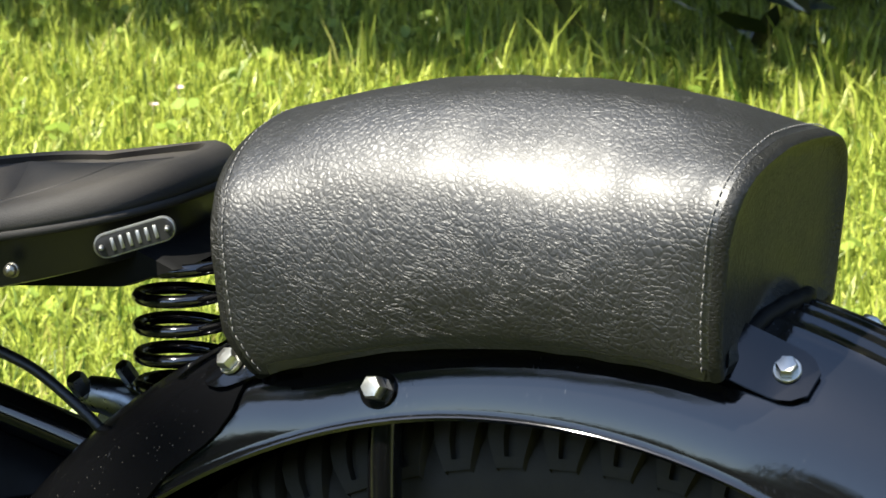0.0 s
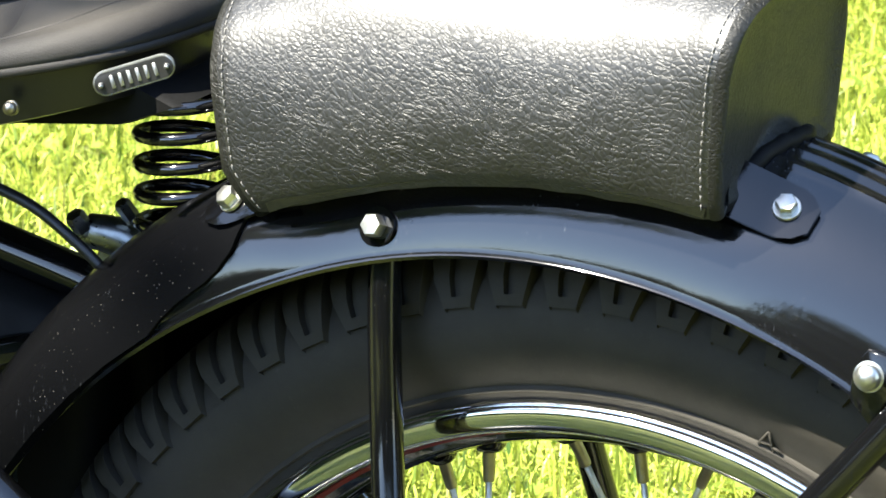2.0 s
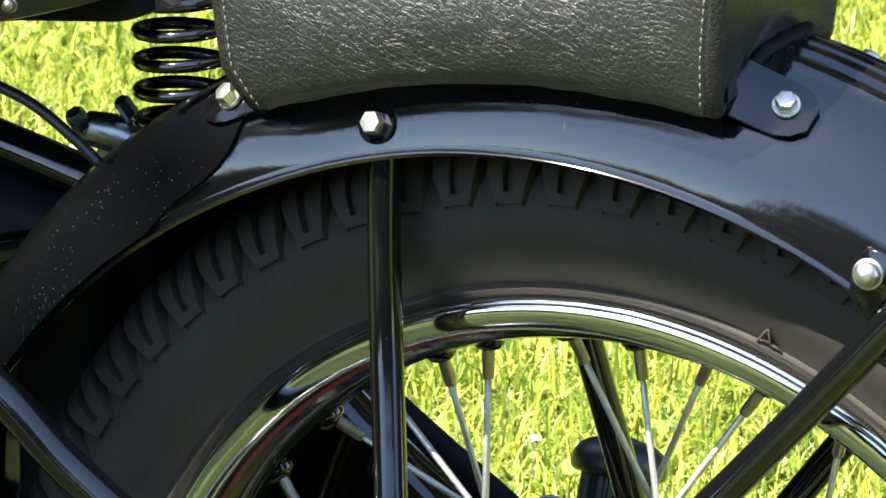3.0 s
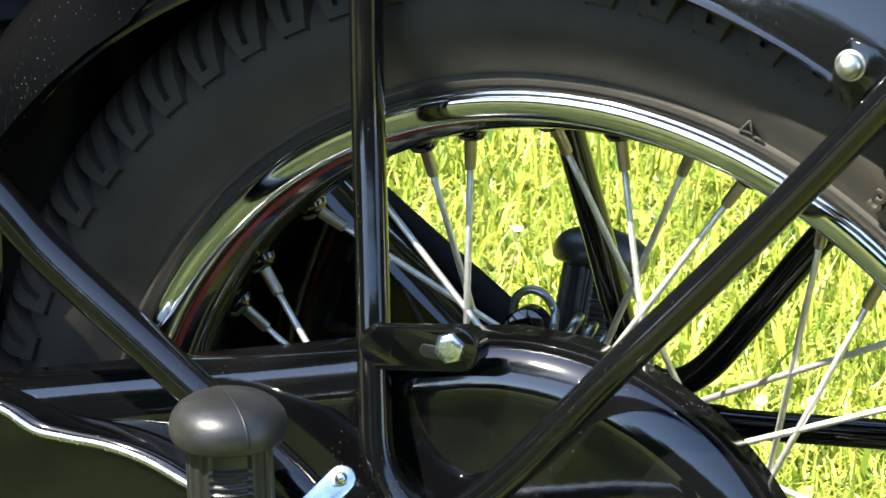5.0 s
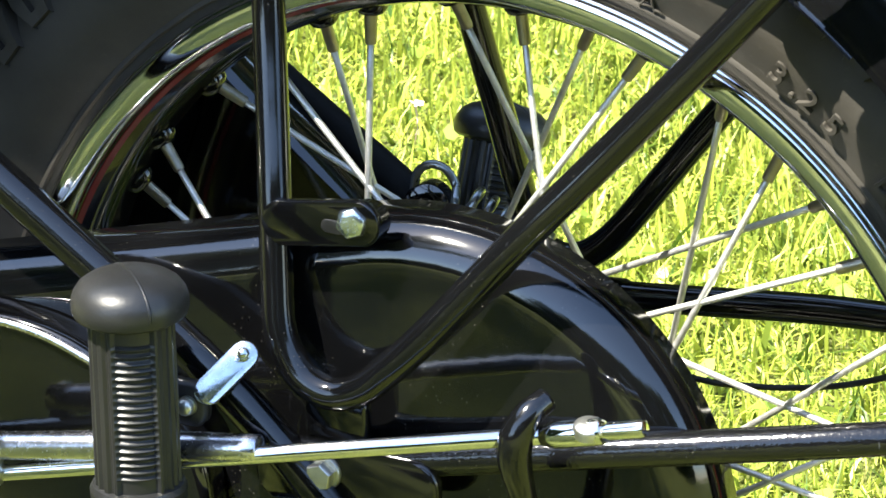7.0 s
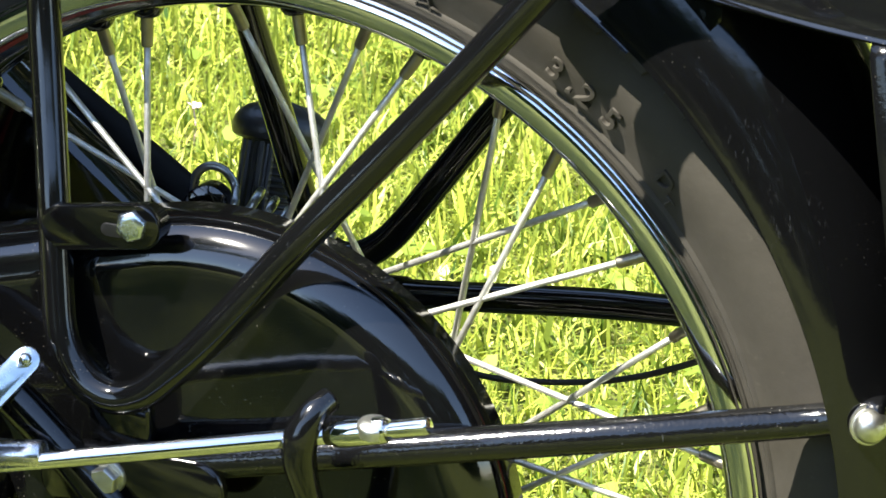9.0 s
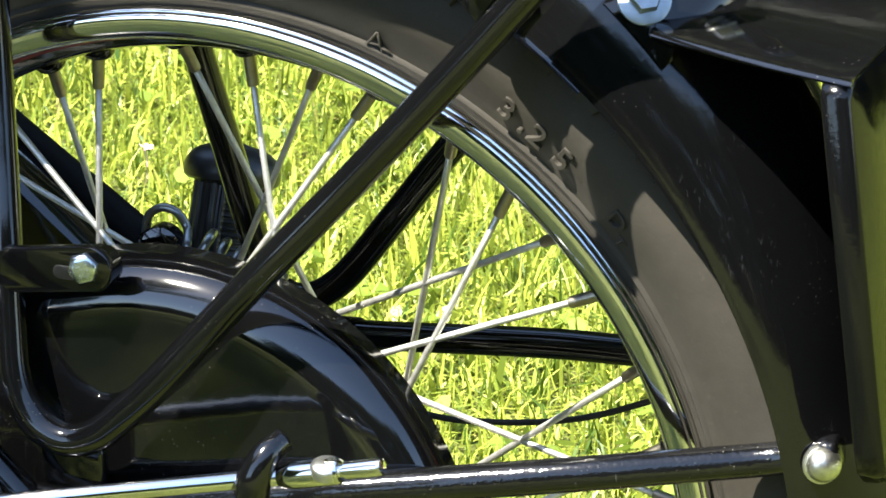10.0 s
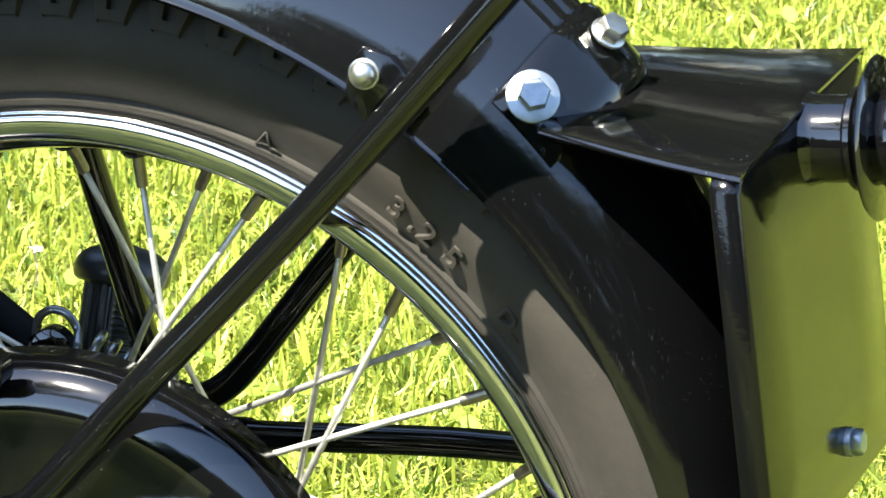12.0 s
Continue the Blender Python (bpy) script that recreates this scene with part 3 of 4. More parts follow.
def spoke_lines():
    out = []
    for k in range(40):
        phi = 9 * k - 2.0 + (2.0, 0.8, 0.3, 1.0)[k % 4] + 0.02 * (9 * k - 92 if k < 20 else 0)
        near = k % 2 == 0
        turn = (1 if k % 4 in (0, 1) else -1)
        tip = polar(0.2270, phi, -0.004 if near else 0.004)
        swing = 74 * turn
        foot = polar(0.057, phi + swing, -0.044 if near else 0.044)
        out.append((tip, foot))
    return out


def rotated(a, b):
    return Matrix.Translation(a) @ (b - a).to_track_quat("Z", "Y").to_matrix().to_4x4()


first = None
for tip, foot in spoke_lines():
    length = (foot - tip).length
    m = rotated(tip, foot)
    if first is None:
        full = length
        bm = tube([(0, 0, 0.012), (0, 0, 0.035), (0, 0, length)], 0.00165, 8, smooth=False)
        first = part("spoke", bm, SPOKE, wheel, "dull steel spoke")
        first.matrix_basis = m
        prof = [(0.0022, -0.004), (0.0062, -0.0025), (0.0060, -0.001), (0.0036, 0.0015), (0.0031, 0.003), (0.0029, 0.0165), (0.0026, 0.0175), (0.0017, 0.0176)]
        nip = part("nipple", fix(lathe(prof, n=10)), NIPPLE, wheel, "tarnished spoke nipple")
        nip.matrix_basis = m
        prof = [(0.0085, -0.0022), (0.0080, 0.0), (0.0062, 0.0024), (0.0042, 0.0034), (0.0020, 0.0034)]
        boss = part("dimple", fix(lathe(prof, n=14)), ENAMEL, wheel)
        boss.matrix_basis = m
        continue
    again(first, m @ Matrix.Diagonal((1, 1, length / full, 1)))
    again(nip, m)
    again(boss, m)


# ---- stays ----
def mirrored(pts):
    return [(x, -y, z) for x, y, z in pts]


LOOP = [(-0.0990, -0.0575, 0.655), (-0.0968, -0.0635, 0.615), (-0.0920, -0.0710, 0.562), (-0.0836, -0.0850, 0.5178), (-0.0755, -0.0990, 0.4800), (-0.0702, -0.1080, 0.4430),
        (-0.0655, -0.1140, 0.4180), (-0.0560, -0.1170, 0.4015), (-0.0456, -0.1180, 0.3945), (-0.0350, -0.1180, 0.3928), (-0.0235, -0.1180, 0.3968), (-0.0123, -0.1170, 0.4058), (0.0107, -0.1155, 0.4297), (0.0549, -0.1110, 0.4822),
        (0.1001, -0.1010, 0.5340), (0.1553, -0.0920, 0.5995), (0.2110, -0.0830, 0.6685), (0.226, -0.078, 0.688), (0.234, -0.070, 0.700)]
FAR_LOOP = [(-0.0900, 0.058, 0.650), (-0.0740, 0.072, 0.5850), (-0.0597, 0.0895, 0.5063), (-0.0502, 0.1005, 0.4560), (-0.0440, 0.1085, 0.4190), (-0.0400, 0.1140, 0.3960), (-0.0345, 0.1160, 0.3850), (-0.0240, 0.1165, 0.3795), (-0.0125, 0.1160, 0.3818), (-0.0010, 0.1150, 0.3895), (0.0120, 0.1135, 0.4035), (0.0360, 0.1095, 0.4355),
            (0.0655, 0.1050, 0.4750), (0.1085, 0.098, 0.5280), (0.1450, 0.092, 0.5780), (0.1840, 0.086, 0.6320), (0.2099, 0.083, 0.6660), (0.226, 0.078, 0.688), (0.234, 0.070, 0.698)]
stay = part("mudguard_stay", tube(LOOP, 0.0080, 20), TUBE_ENAMEL, bike, "black enamelled tubular mudguard stay")
part("tab", slab(rounded(-0.0480, -0.0110, 0.0130, 0.0110, 0.0105), -0.0030, 0.0020, 0.0008, pose(-0.0290, -0.1085, 0.4765, 0, -9, 0)), TUBE_ENAMEL, stay, "flat black fixing tab")
part("tab", slab([(0.1385, 0.616), (0.1400, 0.632), (0.1470, 0.640), (0.1600, 0.6370), (0.1720, 0.6230), (0.1640, 0.600), (0.1560, 0.596)], -0.0712, -0.0675, 0.0006), TUBE_ENAMEL, stay)
part("weld_lug", slab(rounded(-0.052, 0.368, -0.020, 0.392, 0.006), -0.117, -0.109, 0.0015), TUBE_ENAMEL, stay)
bolt_on(stay, (-0.0290, -0.1113, 0.4775), (0.10, -1, 0.10), CLIP_ZINC, "zinc hexagon bolt", 20, af=0.0132, head=0.0045, washer=0.0)
part("washer", fix(lathe([(0.003, 0), (0.0098, 0), (0.0098, 0.012), (0.003, 0.012)], facing((-0.0255, -0.0985, 0.4755), (0, -1, 0)), 28)), TUBE_ENAMEL, stay)
# no hole is cut: a black patch stands in for the slot's shaded inside
part("slot", slab(rounded(-0.0450, 0.4705, -0.0330, 0.4770, 0.0030), -0.1121, -0.1113, 0.0002), HOSE, stay)
part("mudguard_stay", tube(FAR_LOOP, 0.0078, 20), TUBE_ENAMEL, bike)

LOWER = [(-0.045, -0.115, 0.3560), (0.0161, -0.113, 0.3680), (0.0749, -0.110, 0.3805), (0.1893, -0.090, 0.3995), (0.2499, -0.070, 0.4065), (0.2852, -0.0575, 0.4105), (0.318, -0.0575, 0.4200)]
FAR_LOWER = [(-0.045, 0.112, 0.3640), (0.0119, 0.107, 0.3700), (0.0241, 0.104, 0.3705), (0.1177, 0.098, 0.3827), (0.165, 0.090, 0.3890), (0.2499, 0.070, 0.4020), (0.318, 0.0575, 0.4170)]
part("lower_stay", tube(LOWER, lambda s: 0.0088 - 0.0012 * s, 24), WORN_TUBE, bike, "black tubular lower stay, gleaming on top")
part("lower_stay", tube(FAR_LOWER, lambda s: 0.0072 + 0.003 * max(0, s - 0.15) * (1 - s), 16), TUBE_ENAMEL, bike)

DIAGONAL = [(-0.345, -0.125, 0.5780), (-0.2708, -0.125, 0.5250), (-0.2379, -0.125, 0.4960), (-0.1927, -0.125, 0.4640), (-0.1506, -0.125, 0.4345), (-0.1029, -0.125, 0.4015), (-0.0620, -0.125, 0.3660), (-0.0380, -0.125, 0.3420), (-0.020, -0.124, 0.322)]
for pts in (DIAGONAL, [(x - 0.010, y, z - 0.006) for x, y, z in mirrored(DIAGONAL[2:])]):
    part("footrest_stay", tube(pts, 0.0098, 20), TUBE_ENAMEL if pts is DIAGONAL else MATT, bike, "black enamelled diagonal frame tube")


# ---- chain case ----
def capsule(c0, r0, c1, r1, n=40):
    """The outline round two circles (x, z), set to begin at the lower front."""
    d = math.hypot(c1[0] - c0[0], c1[1] - c0[1])
    ang = math.atan2(c1[1] - c0[1], c1[0] - c0[0])
    tilt = math.acos((r0 - r1) / d)
    out = []
    for i in range(n + 1):
        a = ang + tilt + (2 * math.pi - 2 * tilt) * i / n
        out.append((c0[0] + r0 * math.cos(a), c0[1] + r0 * math.sin(a), a))
    for i in range(n // 2 + 1):
        a = ang - tilt + 2 * tilt * i / (n // 2)
        out.append((c1[0] + r1 * math.cos(a), c1[1] + r1 * math.sin(a), a))
    dense = []
    for (x0, z0, a0), (x1, z1, a1) in zip(out, out[1:] + out[:1]):
        steps = max(1, int(math.hypot(x1 - x0, z1 - z0) / 0.02))
        while a1 < a0 - 0.001:
            a1 += 2 * math.pi
        for i in range(steps):
            t = i / steps
            dense.append((x0 + (x1 - x0) * t, z0 + (z1 - z0) * t, a0 + ((a1 - a0) if a1 - a0 < 1 else 0) * t))
    return dense


def pressing(outline, back, front, r, steps=8, inner=(0.018, 0.045)):
    """A pressed steel case: outline with normals, from y back to y front, its front edge rounded by r."""
    def loop(y, inset):
        return [(x - math.cos(a) * inset, y, z - math.sin(a) * inset) for x, z, a in outline]
    s = -1 if front < back else 1
    loops = [loop(back, 0.004), loop(back, 0.0)]
    for i in range(steps + 1):
        t = radians(90 * i / steps)
        loops.append(loop(front - s * r * (1 - math.sin(t)), r * (1 - math.cos(t))))
    loops += [loop(front, r + inset) for inset in inner]
    return fix(rings(loops))


case = part("chain_case", pressing(capsule((0, 0.327), 0.1490, (-0.52, 0.315), 0.028, 110), -0.0660, -0.0985, 0.0250, 12), DUSTY_ENAMEL, bike, "glossy black enclosed chain case, dusty on top", angle=50)

def cover_outline():
    pts = curve([(-0.52, 0, 0.440), (-0.30, 0, 0.4135), (-0.266, 0, 0.4088), (-0.250, 0, 0.4030), (-0.234, 0, 0.4015), (-0.209, 0, 0.4010), (-0.187, 0, 0.3975), (-0.164, 0, 0.3890), (-0.128, 0, 0.369), (-0.108, 0, 0.345), (-0.104, 0, 0.31), (-0.125, 0, 0.27), (-0.20, 0, 0.245), (-0.52, 0, 0.23)], 6)
    out = []
    for i, p in enumerate(pts):
        w = pts[min(i + 1, len(pts) - 1)] - pts[max(i - 1, 0)]
        out.append((p.x, p.z, math.atan2(w.x, -w.z)))
    return out


part("gearbox_cover", pressing(cover_outline(), -0.100, -0.1180, 0.007, 6, (0.001, 0.002)), ENAMEL, bike, "polished black pressed cover with a rolled edge", angle=50)
part("rolled_edge", tube([(-0.2782, -0.1195, 0.4085), (-0.2655, -0.1195, 0.4063), (-0.2498, -0.1195, 0.3994), (-0.2341, -0.1195, 0.3985), (-0.2090, -0.1195, 0.3984), (-0.1873, -0.1195, 0.3948), (-0.1682, -0.1195, 0.3881), (-0.1566, -0.1195, 0.3838)], 0.0023, 14), BARE_EDGE, bike, "bright bare metal rolled edge")


# ---- footrests ----
def footrest():
    """A moulded rubber: a mushroom head on an oval grip, fluted lengthwise, with a ribbed pad on one side."""
    n, loops = 96, []
    def ring(f, z):
        loops.append([Vector((*f(2 * math.pi * i / n), z)) for i in range(n)])
    for z, r in ((-0.100, 0.010), (-0.100, 0.0205), (-0.0985, 0.0225), (-0.093, 0.0228), (-0.0905, 0.0215)):
        ring(lambda a: (r * math.cos(a), r * math.sin(a)), z)
    for j in range(140):
        z = -0.090 + 0.081 * j / 139
        rib = 0.0010 * max(-0.6, math.cos(2 * math.pi * z / 0.0036))
        def grip(a):
            d = (math.degrees(a) + 180) % 360 - 180
            if abs(d) < 27:
                r = 0.0192 + (rib if -0.083 < z < -0.016 else 0) - 0.0012
            else:
                r = 0.0196 + 0.0007 * (1 if math.cos(a * 22) > 0 else -1)
            return r * math.cos(a), r * math.sin(a) * 1.0
        ring(grip, z)
    for z, r in ((-0.0080, 0.0205), (-0.0076, 0.0240), (-0.0062, 0.0262), (-0.0035, 0.0273), (0.0005, 0.0274), (0.0045, 0.0262), (0.0080, 0.0238), (0.0107, 0.0200), (0.0128, 0.0150), (0.0140, 0.0090), (0.0145, 0.003)):
        ring(lambda a: (r * math.cos(a), r * math.sin(a)), z)
    bm = fix(rings(loops))
    ridge = [Vector((0.0272 * math.cos(radians(b)), 0, 0.0146 * math.sin(radians(b)) if b > 0 and b < 180 else 0.013 * math.sin(radians(b)))) for b in range(-28, 209, 8)]
    turn = pose(0, 0, 0, 0, 0, 18)
    tube([turn @ p for p in ridge], 0.0010, 6, bm, False)
    return bm


for at, spin in (((-0.1100, -0.1780, 0.4495), -60), ((-0.0845, 0.1780, 0.4190), -45)):
    s = -1 if at[1] < 0 else 1
    rest = part("footrest", footrest(), PEG, bike, "folded footrest with a ribbed black rubber and domed end", angle=28)
    rest.matrix_basis = pose(*at, -20 if s > 0 else 0, 1.5 * s, 0) @ pose(0, 0, 0, 0, 0, spin) @ Matrix.Scale(0.93 if s > 0 else 1.0, 4)
    hinge = fix(lathe([(0.004, -0.128), (0.014, -0.126), (0.0155, -0.118), (0.0155, -0.104), (0.012, -0.1005), (0.004, -0.1)], n=24))
    part("hinge", hinge, ENAMEL, rest, "black forged hinge")
    foot = Vector(at) + Vector((0, 0, -0.118))
    arm = part("footrest_arm", tube([foot, foot + Vector((0.01, -s * 0.02, -0.012)), foot + Vector((0.05, -s * 0.055, -0.020))], 0.010, 16), TUBE_ENAMEL, bike)

# ---- brake rod, lever and clips ----
rod = part("brake_rod", tube([(-0.42, -0.150, 0.276), (-0.2292, -0.150, 0.3262), (0.104, -0.150, 0.4120)], 0.0042, 16, smooth=False), CHROME, bike, "bright plated brake rod")
way = Vector((0.3332, 0, 0.0858)).normalized()
end = Vector((0.104, -0.150, 0.4120))
part("rod_end", fix(lathe([(0.002, 0.010), (0.0032, 0.0105), (0.0032, 0.0128), (0.0042, 0.0134), (0.0043, 0.030), (0.0038, 0.0316), (0.002, 0.032)], facing(end, way), 20)), CHROME, rod)
part("adjuster_nut", fix(lathe([(0.0038, -0.0205), (0.0046, -0.0200), (0.0062, -0.0135), (0.0064, -0.0125), (0.0063, 0.0095), (0.0056, 0.0108), (0.0035, 0.0112)], facing(end, way), 24)), CHROME, rod, "bright plated adjuster nut")
part("trunnion", fix(lathe([(0.003, -0.004), (0.0076, -0.0035), (0.0078, 0.0008), (0.0070, 0.0020), (0.0042, 0.0032), (0.0020, 0.0036)], facing(end + Vector((0.0040, -0.0005, 0.0034)), (0.1, -0.15, 1)), 24)), ZINC, rod)
lever = [(0.0825, -0.141, 0.4210), (0.0785, -0.149, 0.4170), (0.0740, -0.1535, 0.4070), (0.0725, -0.1535, 0.396), (0.0740, -0.150, 0.380), (0.075, -0.142, 0.360), (0.074, -0.132, 0.335), (0.068, -0.124, 0.30)]
part("brake_lever", tube(lever, lambda s: 0.0072 - 0.0012 * math.cos(s * 9), 14), TUBE_ENAMEL, bike, "forged black brake lever")
pump = part("rod_sleeve", tube([(-0.206, -0.1500, 0.3470), (-0.115, -0.150, 0.3640), (-0.060, -0.148, 0.3720)], lambda s: 0.0068 + 0.0006 * math.sin(3 * s), 16), BARE_EDGE, bike, "bright plated tube beside the brake rod")
part("clamp", slab(rounded(-0.2085, 0.3270, -0.1955, 0.3535, 0.006), -0.1585, -0.1500, 0.0015), ZINC, pump, "plated clamp")
part("rivet", domed_nut(0.0035, m=facing((-0.2030, -0.1585, 0.3475), (0, -1, 0))), ZINC, pump)

along = Vector((0.0290, 0, 0.0315)).normalized()
across = Vector((-along.z, 0, along.x))
mid = Vector((-0.0820, -0.1375, 0.4025))


def link_outline(half, w):
    """A round-ended strip along the link."""
    out = []
    for s in (1, -1):
        for i in range(9):
            a = math.atan2(along.z, along.x) + (0 if s > 0 else math.pi) + radians(-90 + 180 * i / 8)
            out.append((mid.x + s * along.x * half + w * math.cos(a), mid.z + s * along.z * half + w * math.sin(a)))
    return out


tip_up = Matrix.Translation(mid) @ pose(0, 0, 0, 0, 0, 22) @ pose(0, 0, 0, -34, 0, 0) @ Matrix.Translation(-mid)
clip = part("cable_clip", slab(link_outline(0.0118, 0.0068), -0.1392, -0.1355, 0.0007, tip_up), CLIP_ZINC, bike, "bright zinc link plate with a black clamp")
part("rivet", domed_nut(0.0030, m=tip_up @ facing(mid + along * 0.0115 + Vector((0, -0.0015, 0)), (0, -1, 0))), CLIP_ZINC, clip)
part("clamp", slab(rounded(-0.1120, 0.3765, -0.0880, 0.3985, 0.007), -0.1490, -0.1395, 0.002), HOSE, clip, "black clamp block")
part("rivet", domed_nut(0.0042, m=facing((-0.0965, -0.1490, 0.3880), (0, -1, 0))), ZINC, clip)
plate_bolt = part("axle_lug", slab(rounded(-0.075, 0.335, 0.020, 0.3690, 0.014), -0.1240, -0.1160, 0.002), TUBE_ENAMEL, bike, "black forged lug joining the stays")
part("bolt", hexagon_bolt(0.0125, 0.006, 0.0088, 0.0024, m=facing((-0.0380, -0.1240, 0.3550), (0, -1, 0), 20)), ZINC, plate_bolt, "zinc hexagon bolt and washer")

# the stand's return spring on the far side
coil, turns = [], 7
p0, p1 = Vector((-0.0790, 0.110, 0.4050)), Vector((-0.0240, 0.110, 0.3790))
along2 = (p1 - p0).normalized()
u2 = along2.orthogonal().normalized()
v2 = along2.cross(u2)
for i in range(turns * 12 + 1):
    a = 2 * math.pi * i / 12
    coil.append(p0 + along2 * ((p1 - p0).length * i / (turns * 12)) + (u2 * math.cos(a) + v2 * math.sin(a)) * 0.0098)
hook = [(-0.1030, 0.110, 0.4050), (-0.1010, 0.110, 0.4150), (-0.0935, 0.110, 0.4205), (-0.0850, 0.110, 0.4190), (-0.0795, 0.110, 0.4110)]
spring = part("stand_spring", tube(hook + coil[4:], 0.0023, 10, steps=3), DARK_STEEL, bike, "oily steel return spring of the stand")
part("spring_post", fix(lathe([(0.004, 0), (0.011, 0.001), (0.012, 0.004), (0.012, 0.016), (0.008, 0.018), (0.004, 0.018)], facing((-0.0985, 0.124, 0.3960), (0.2, -1, 0.1)), 24)), ENAMEL, spring)

# far-side toolbox, in shade behind the spokes
box = slab([(-0.420, 0.300), (-0.105, 0.330), (-0.100, 0.386), (-0.140, 0.418), (-0.182, 0.452), (-0.230, 0.494), (-0.258, 0.518), (-0.285, 0.528), (-0.420, 0.530)], 0.080, 0.116, 0.006)
part("toolbox", box, ENAMEL, bike, "black pressed steel toolbox")
tank = slab([(-0.620, 0.300), (-0.300, 0.300), (-0.288, 0.320), (-0.280, 0.560), (-0.290, 0.578), (-0.400, 0.606), (-0.620, 0.640)], -0.022, 0.062, 0.012)
part("oil_tank", tank, MATT, bike, "black oil tank in the frame's shade")


# ---- front saddle ----
def rim_line(th):
    """The saddle's rim: a round back and straight sides to the nose."""
    back = abs(th) <= 90
    if back:
        c, s = math.cos(radians(th)), math.sin(radians(th))
        x, y = -0.330 + 0.101 * abs(c) ** 0.8, math.copysign(0.097 * abs(s) ** 0.8, s)
    else:
        t = (abs(th) - 90) / 90
        x, y = -0.330 - 0.200 * t, math.copysign(0.097 - 0.065 * t ** 1.3 + 0.045 * math.sin(math.pi * t), th)
    return Vector((x, y, 0.7255 + 0.19 * (x + 0.28) - 0.038 * (y + 0.097)))


def saddle_point(th, inset, dz):
    """A place on the saddle's top: inset, metres in from the rim."""
    p = rim_line(th)
    c = Vector((-0.330 if abs(th) <= 90 else p.x, 0, p.z + 0.038 * p.y))
    d = c - p
    return p + d.normalized() * min(inset, d.length * 0.98) + Vector((0, 0, dz))


def saddle():
    angles = list(range(-180, 181, 5))
    def panel(th):
        return 0.050 - 0.024 * ease((th - 5) / 50)
    shape = ((0.022, -0.001), (0.004, -0.003), (-0.001, -0.001), (-0.002, 0.002), (0.000, 0.0060), (0.003, 0.0090), (0.008, 0.0105), (0.014, 0.0095), (0.024, 0.0065), (0.036, 0.0050), (0.048, 0.0046), (0.056, 0.0040), (0.065, 0.0034), (0.080, 0.0028), (0.095, 0.0025))
    return fix(rings([[saddle_point(th, inset * (panel(th) / 0.050 if inset > 0.02 else 1), dz * (1 + 0.3 * ease((80 - abs(th)) / 60) if dz > 0.005 else 1)) for th in angles] for inset, dz in shape]))


sad = part("saddle", saddle(), OLD_LEATHER, bike, "worn black leather saddle on coil springs")


def skirt():
    angles = list(range(-150, 151, 6))
    loops = []
    for inset, drop in ((0.003, 0.002), (0.0045, 0.030), (0.008, 0.0315), (0.010, 0.0315), (0.0065, 0.030), (0.005, 0.002)):
        loop = []
        for th in angles:
            p = rim_line(th)
            d = (Vector((-0.335, 0, p.z)) - p).normalized()
            deep = 0.86 + 0.12 * min(1, abs(th) / 85.0) ** 2
            loop.append(p + d * inset - Vector((0, 0, drop * deep)))
        loops.append(loop)
    return fix(rings(loops, closed=False, around=False))


side = part("skirt", skirt(), PAN, sad, "black steel saddle pan, dusty", angle=50)
roll = [rim_line(th) + Vector((0, 0, -0.0025)) for th in range(-150, 151, 6)]
part("rolled_edge", tube(roll, 0.0026, 10, smooth=False), OLD_LEATHER, sad)
part("seam", tube([saddle_point(th, 0.0500 - 0.024 * ease((th - 5) / 50), 0.0042) for th in range(-130, 131, 5)], 0.0008, 6, smooth=False), OLD_LEATHER, sad, "sewn seam of the centre panel")
under = slab([(-0.50, 0.650), (-0.30, 0.684), (-0.245, 0.690), (-0.215, 0.702), (-0.24, 0.712), (-0.50, 0.665)], -0.044, 0.044, 0.004)
part("under_frame", under, MATT, sad, "black saddle frame")

# the maker's badge: a rim with plain bars in place of the lettering
n_b = Vector((0.42, -0.90, 0.05)).normalized()
x_b = Vector((0.88, 0.41, 0.30)).normalized()
z_b = n_b.cross(x_b).normalized() * -1
at_b = Vector((-0.2180, -0.0815, 0.7265))
frame_b = Matrix.Translation(at_b) @ Matrix((x_b, -n_b, z_b)).transposed().to_4x4()
badge = part("badge", slab(rounded(-0.0200, -0.0060, 0.0200, 0.0060, 0.0059, 6), 0.002, -0.0012, 0.0005, frame_b), BADGE_FACE, sad, "small worn metal maker's badge")
part("field", slab(rounded(-0.0191, -0.0052, 0.0191, 0.0052, 0.0051, 6), -0.0010, -0.0015, 0.0001, frame_b), BADGE_INK, badge)
for i in range(6):
    x = -0.0105 + 0.0042 * i
    part("bar", slab(rounded(x - 0.0009, -0.0032, x + 0.0009, 0.0032, 0.0003, 2), -0.0013, -0.0020, 0.0001, frame_b), BADGE_FACE, badge)
for x in (-0.0162, 0.0162):
    part("rivet", domed_nut(0.0012, m=frame_b @ pose(x, -0.0012, 0, 90)), BADGE_FACE, badge)
part("rivet", domed_nut(0.0032, m=facing((-0.2756, -0.0970, 0.7077), (0.1, -1, 0.1))), NIPPLE, sad, "rusty rivet")

def saddle_spring(at, top):
    pts, turns = [], 5.2
    for i in range(int(turns * 20) + 1):
        a = 2 * math.pi * i / 20
        pts.append((at[0] + 0.0255 * math.cos(a), at[1] + 0.0255 * math.sin(a), at[2] + (top - at[2]) * i / (turns * 20)))
    return fix(tube(pts, 0.0033, 10, smooth=False))


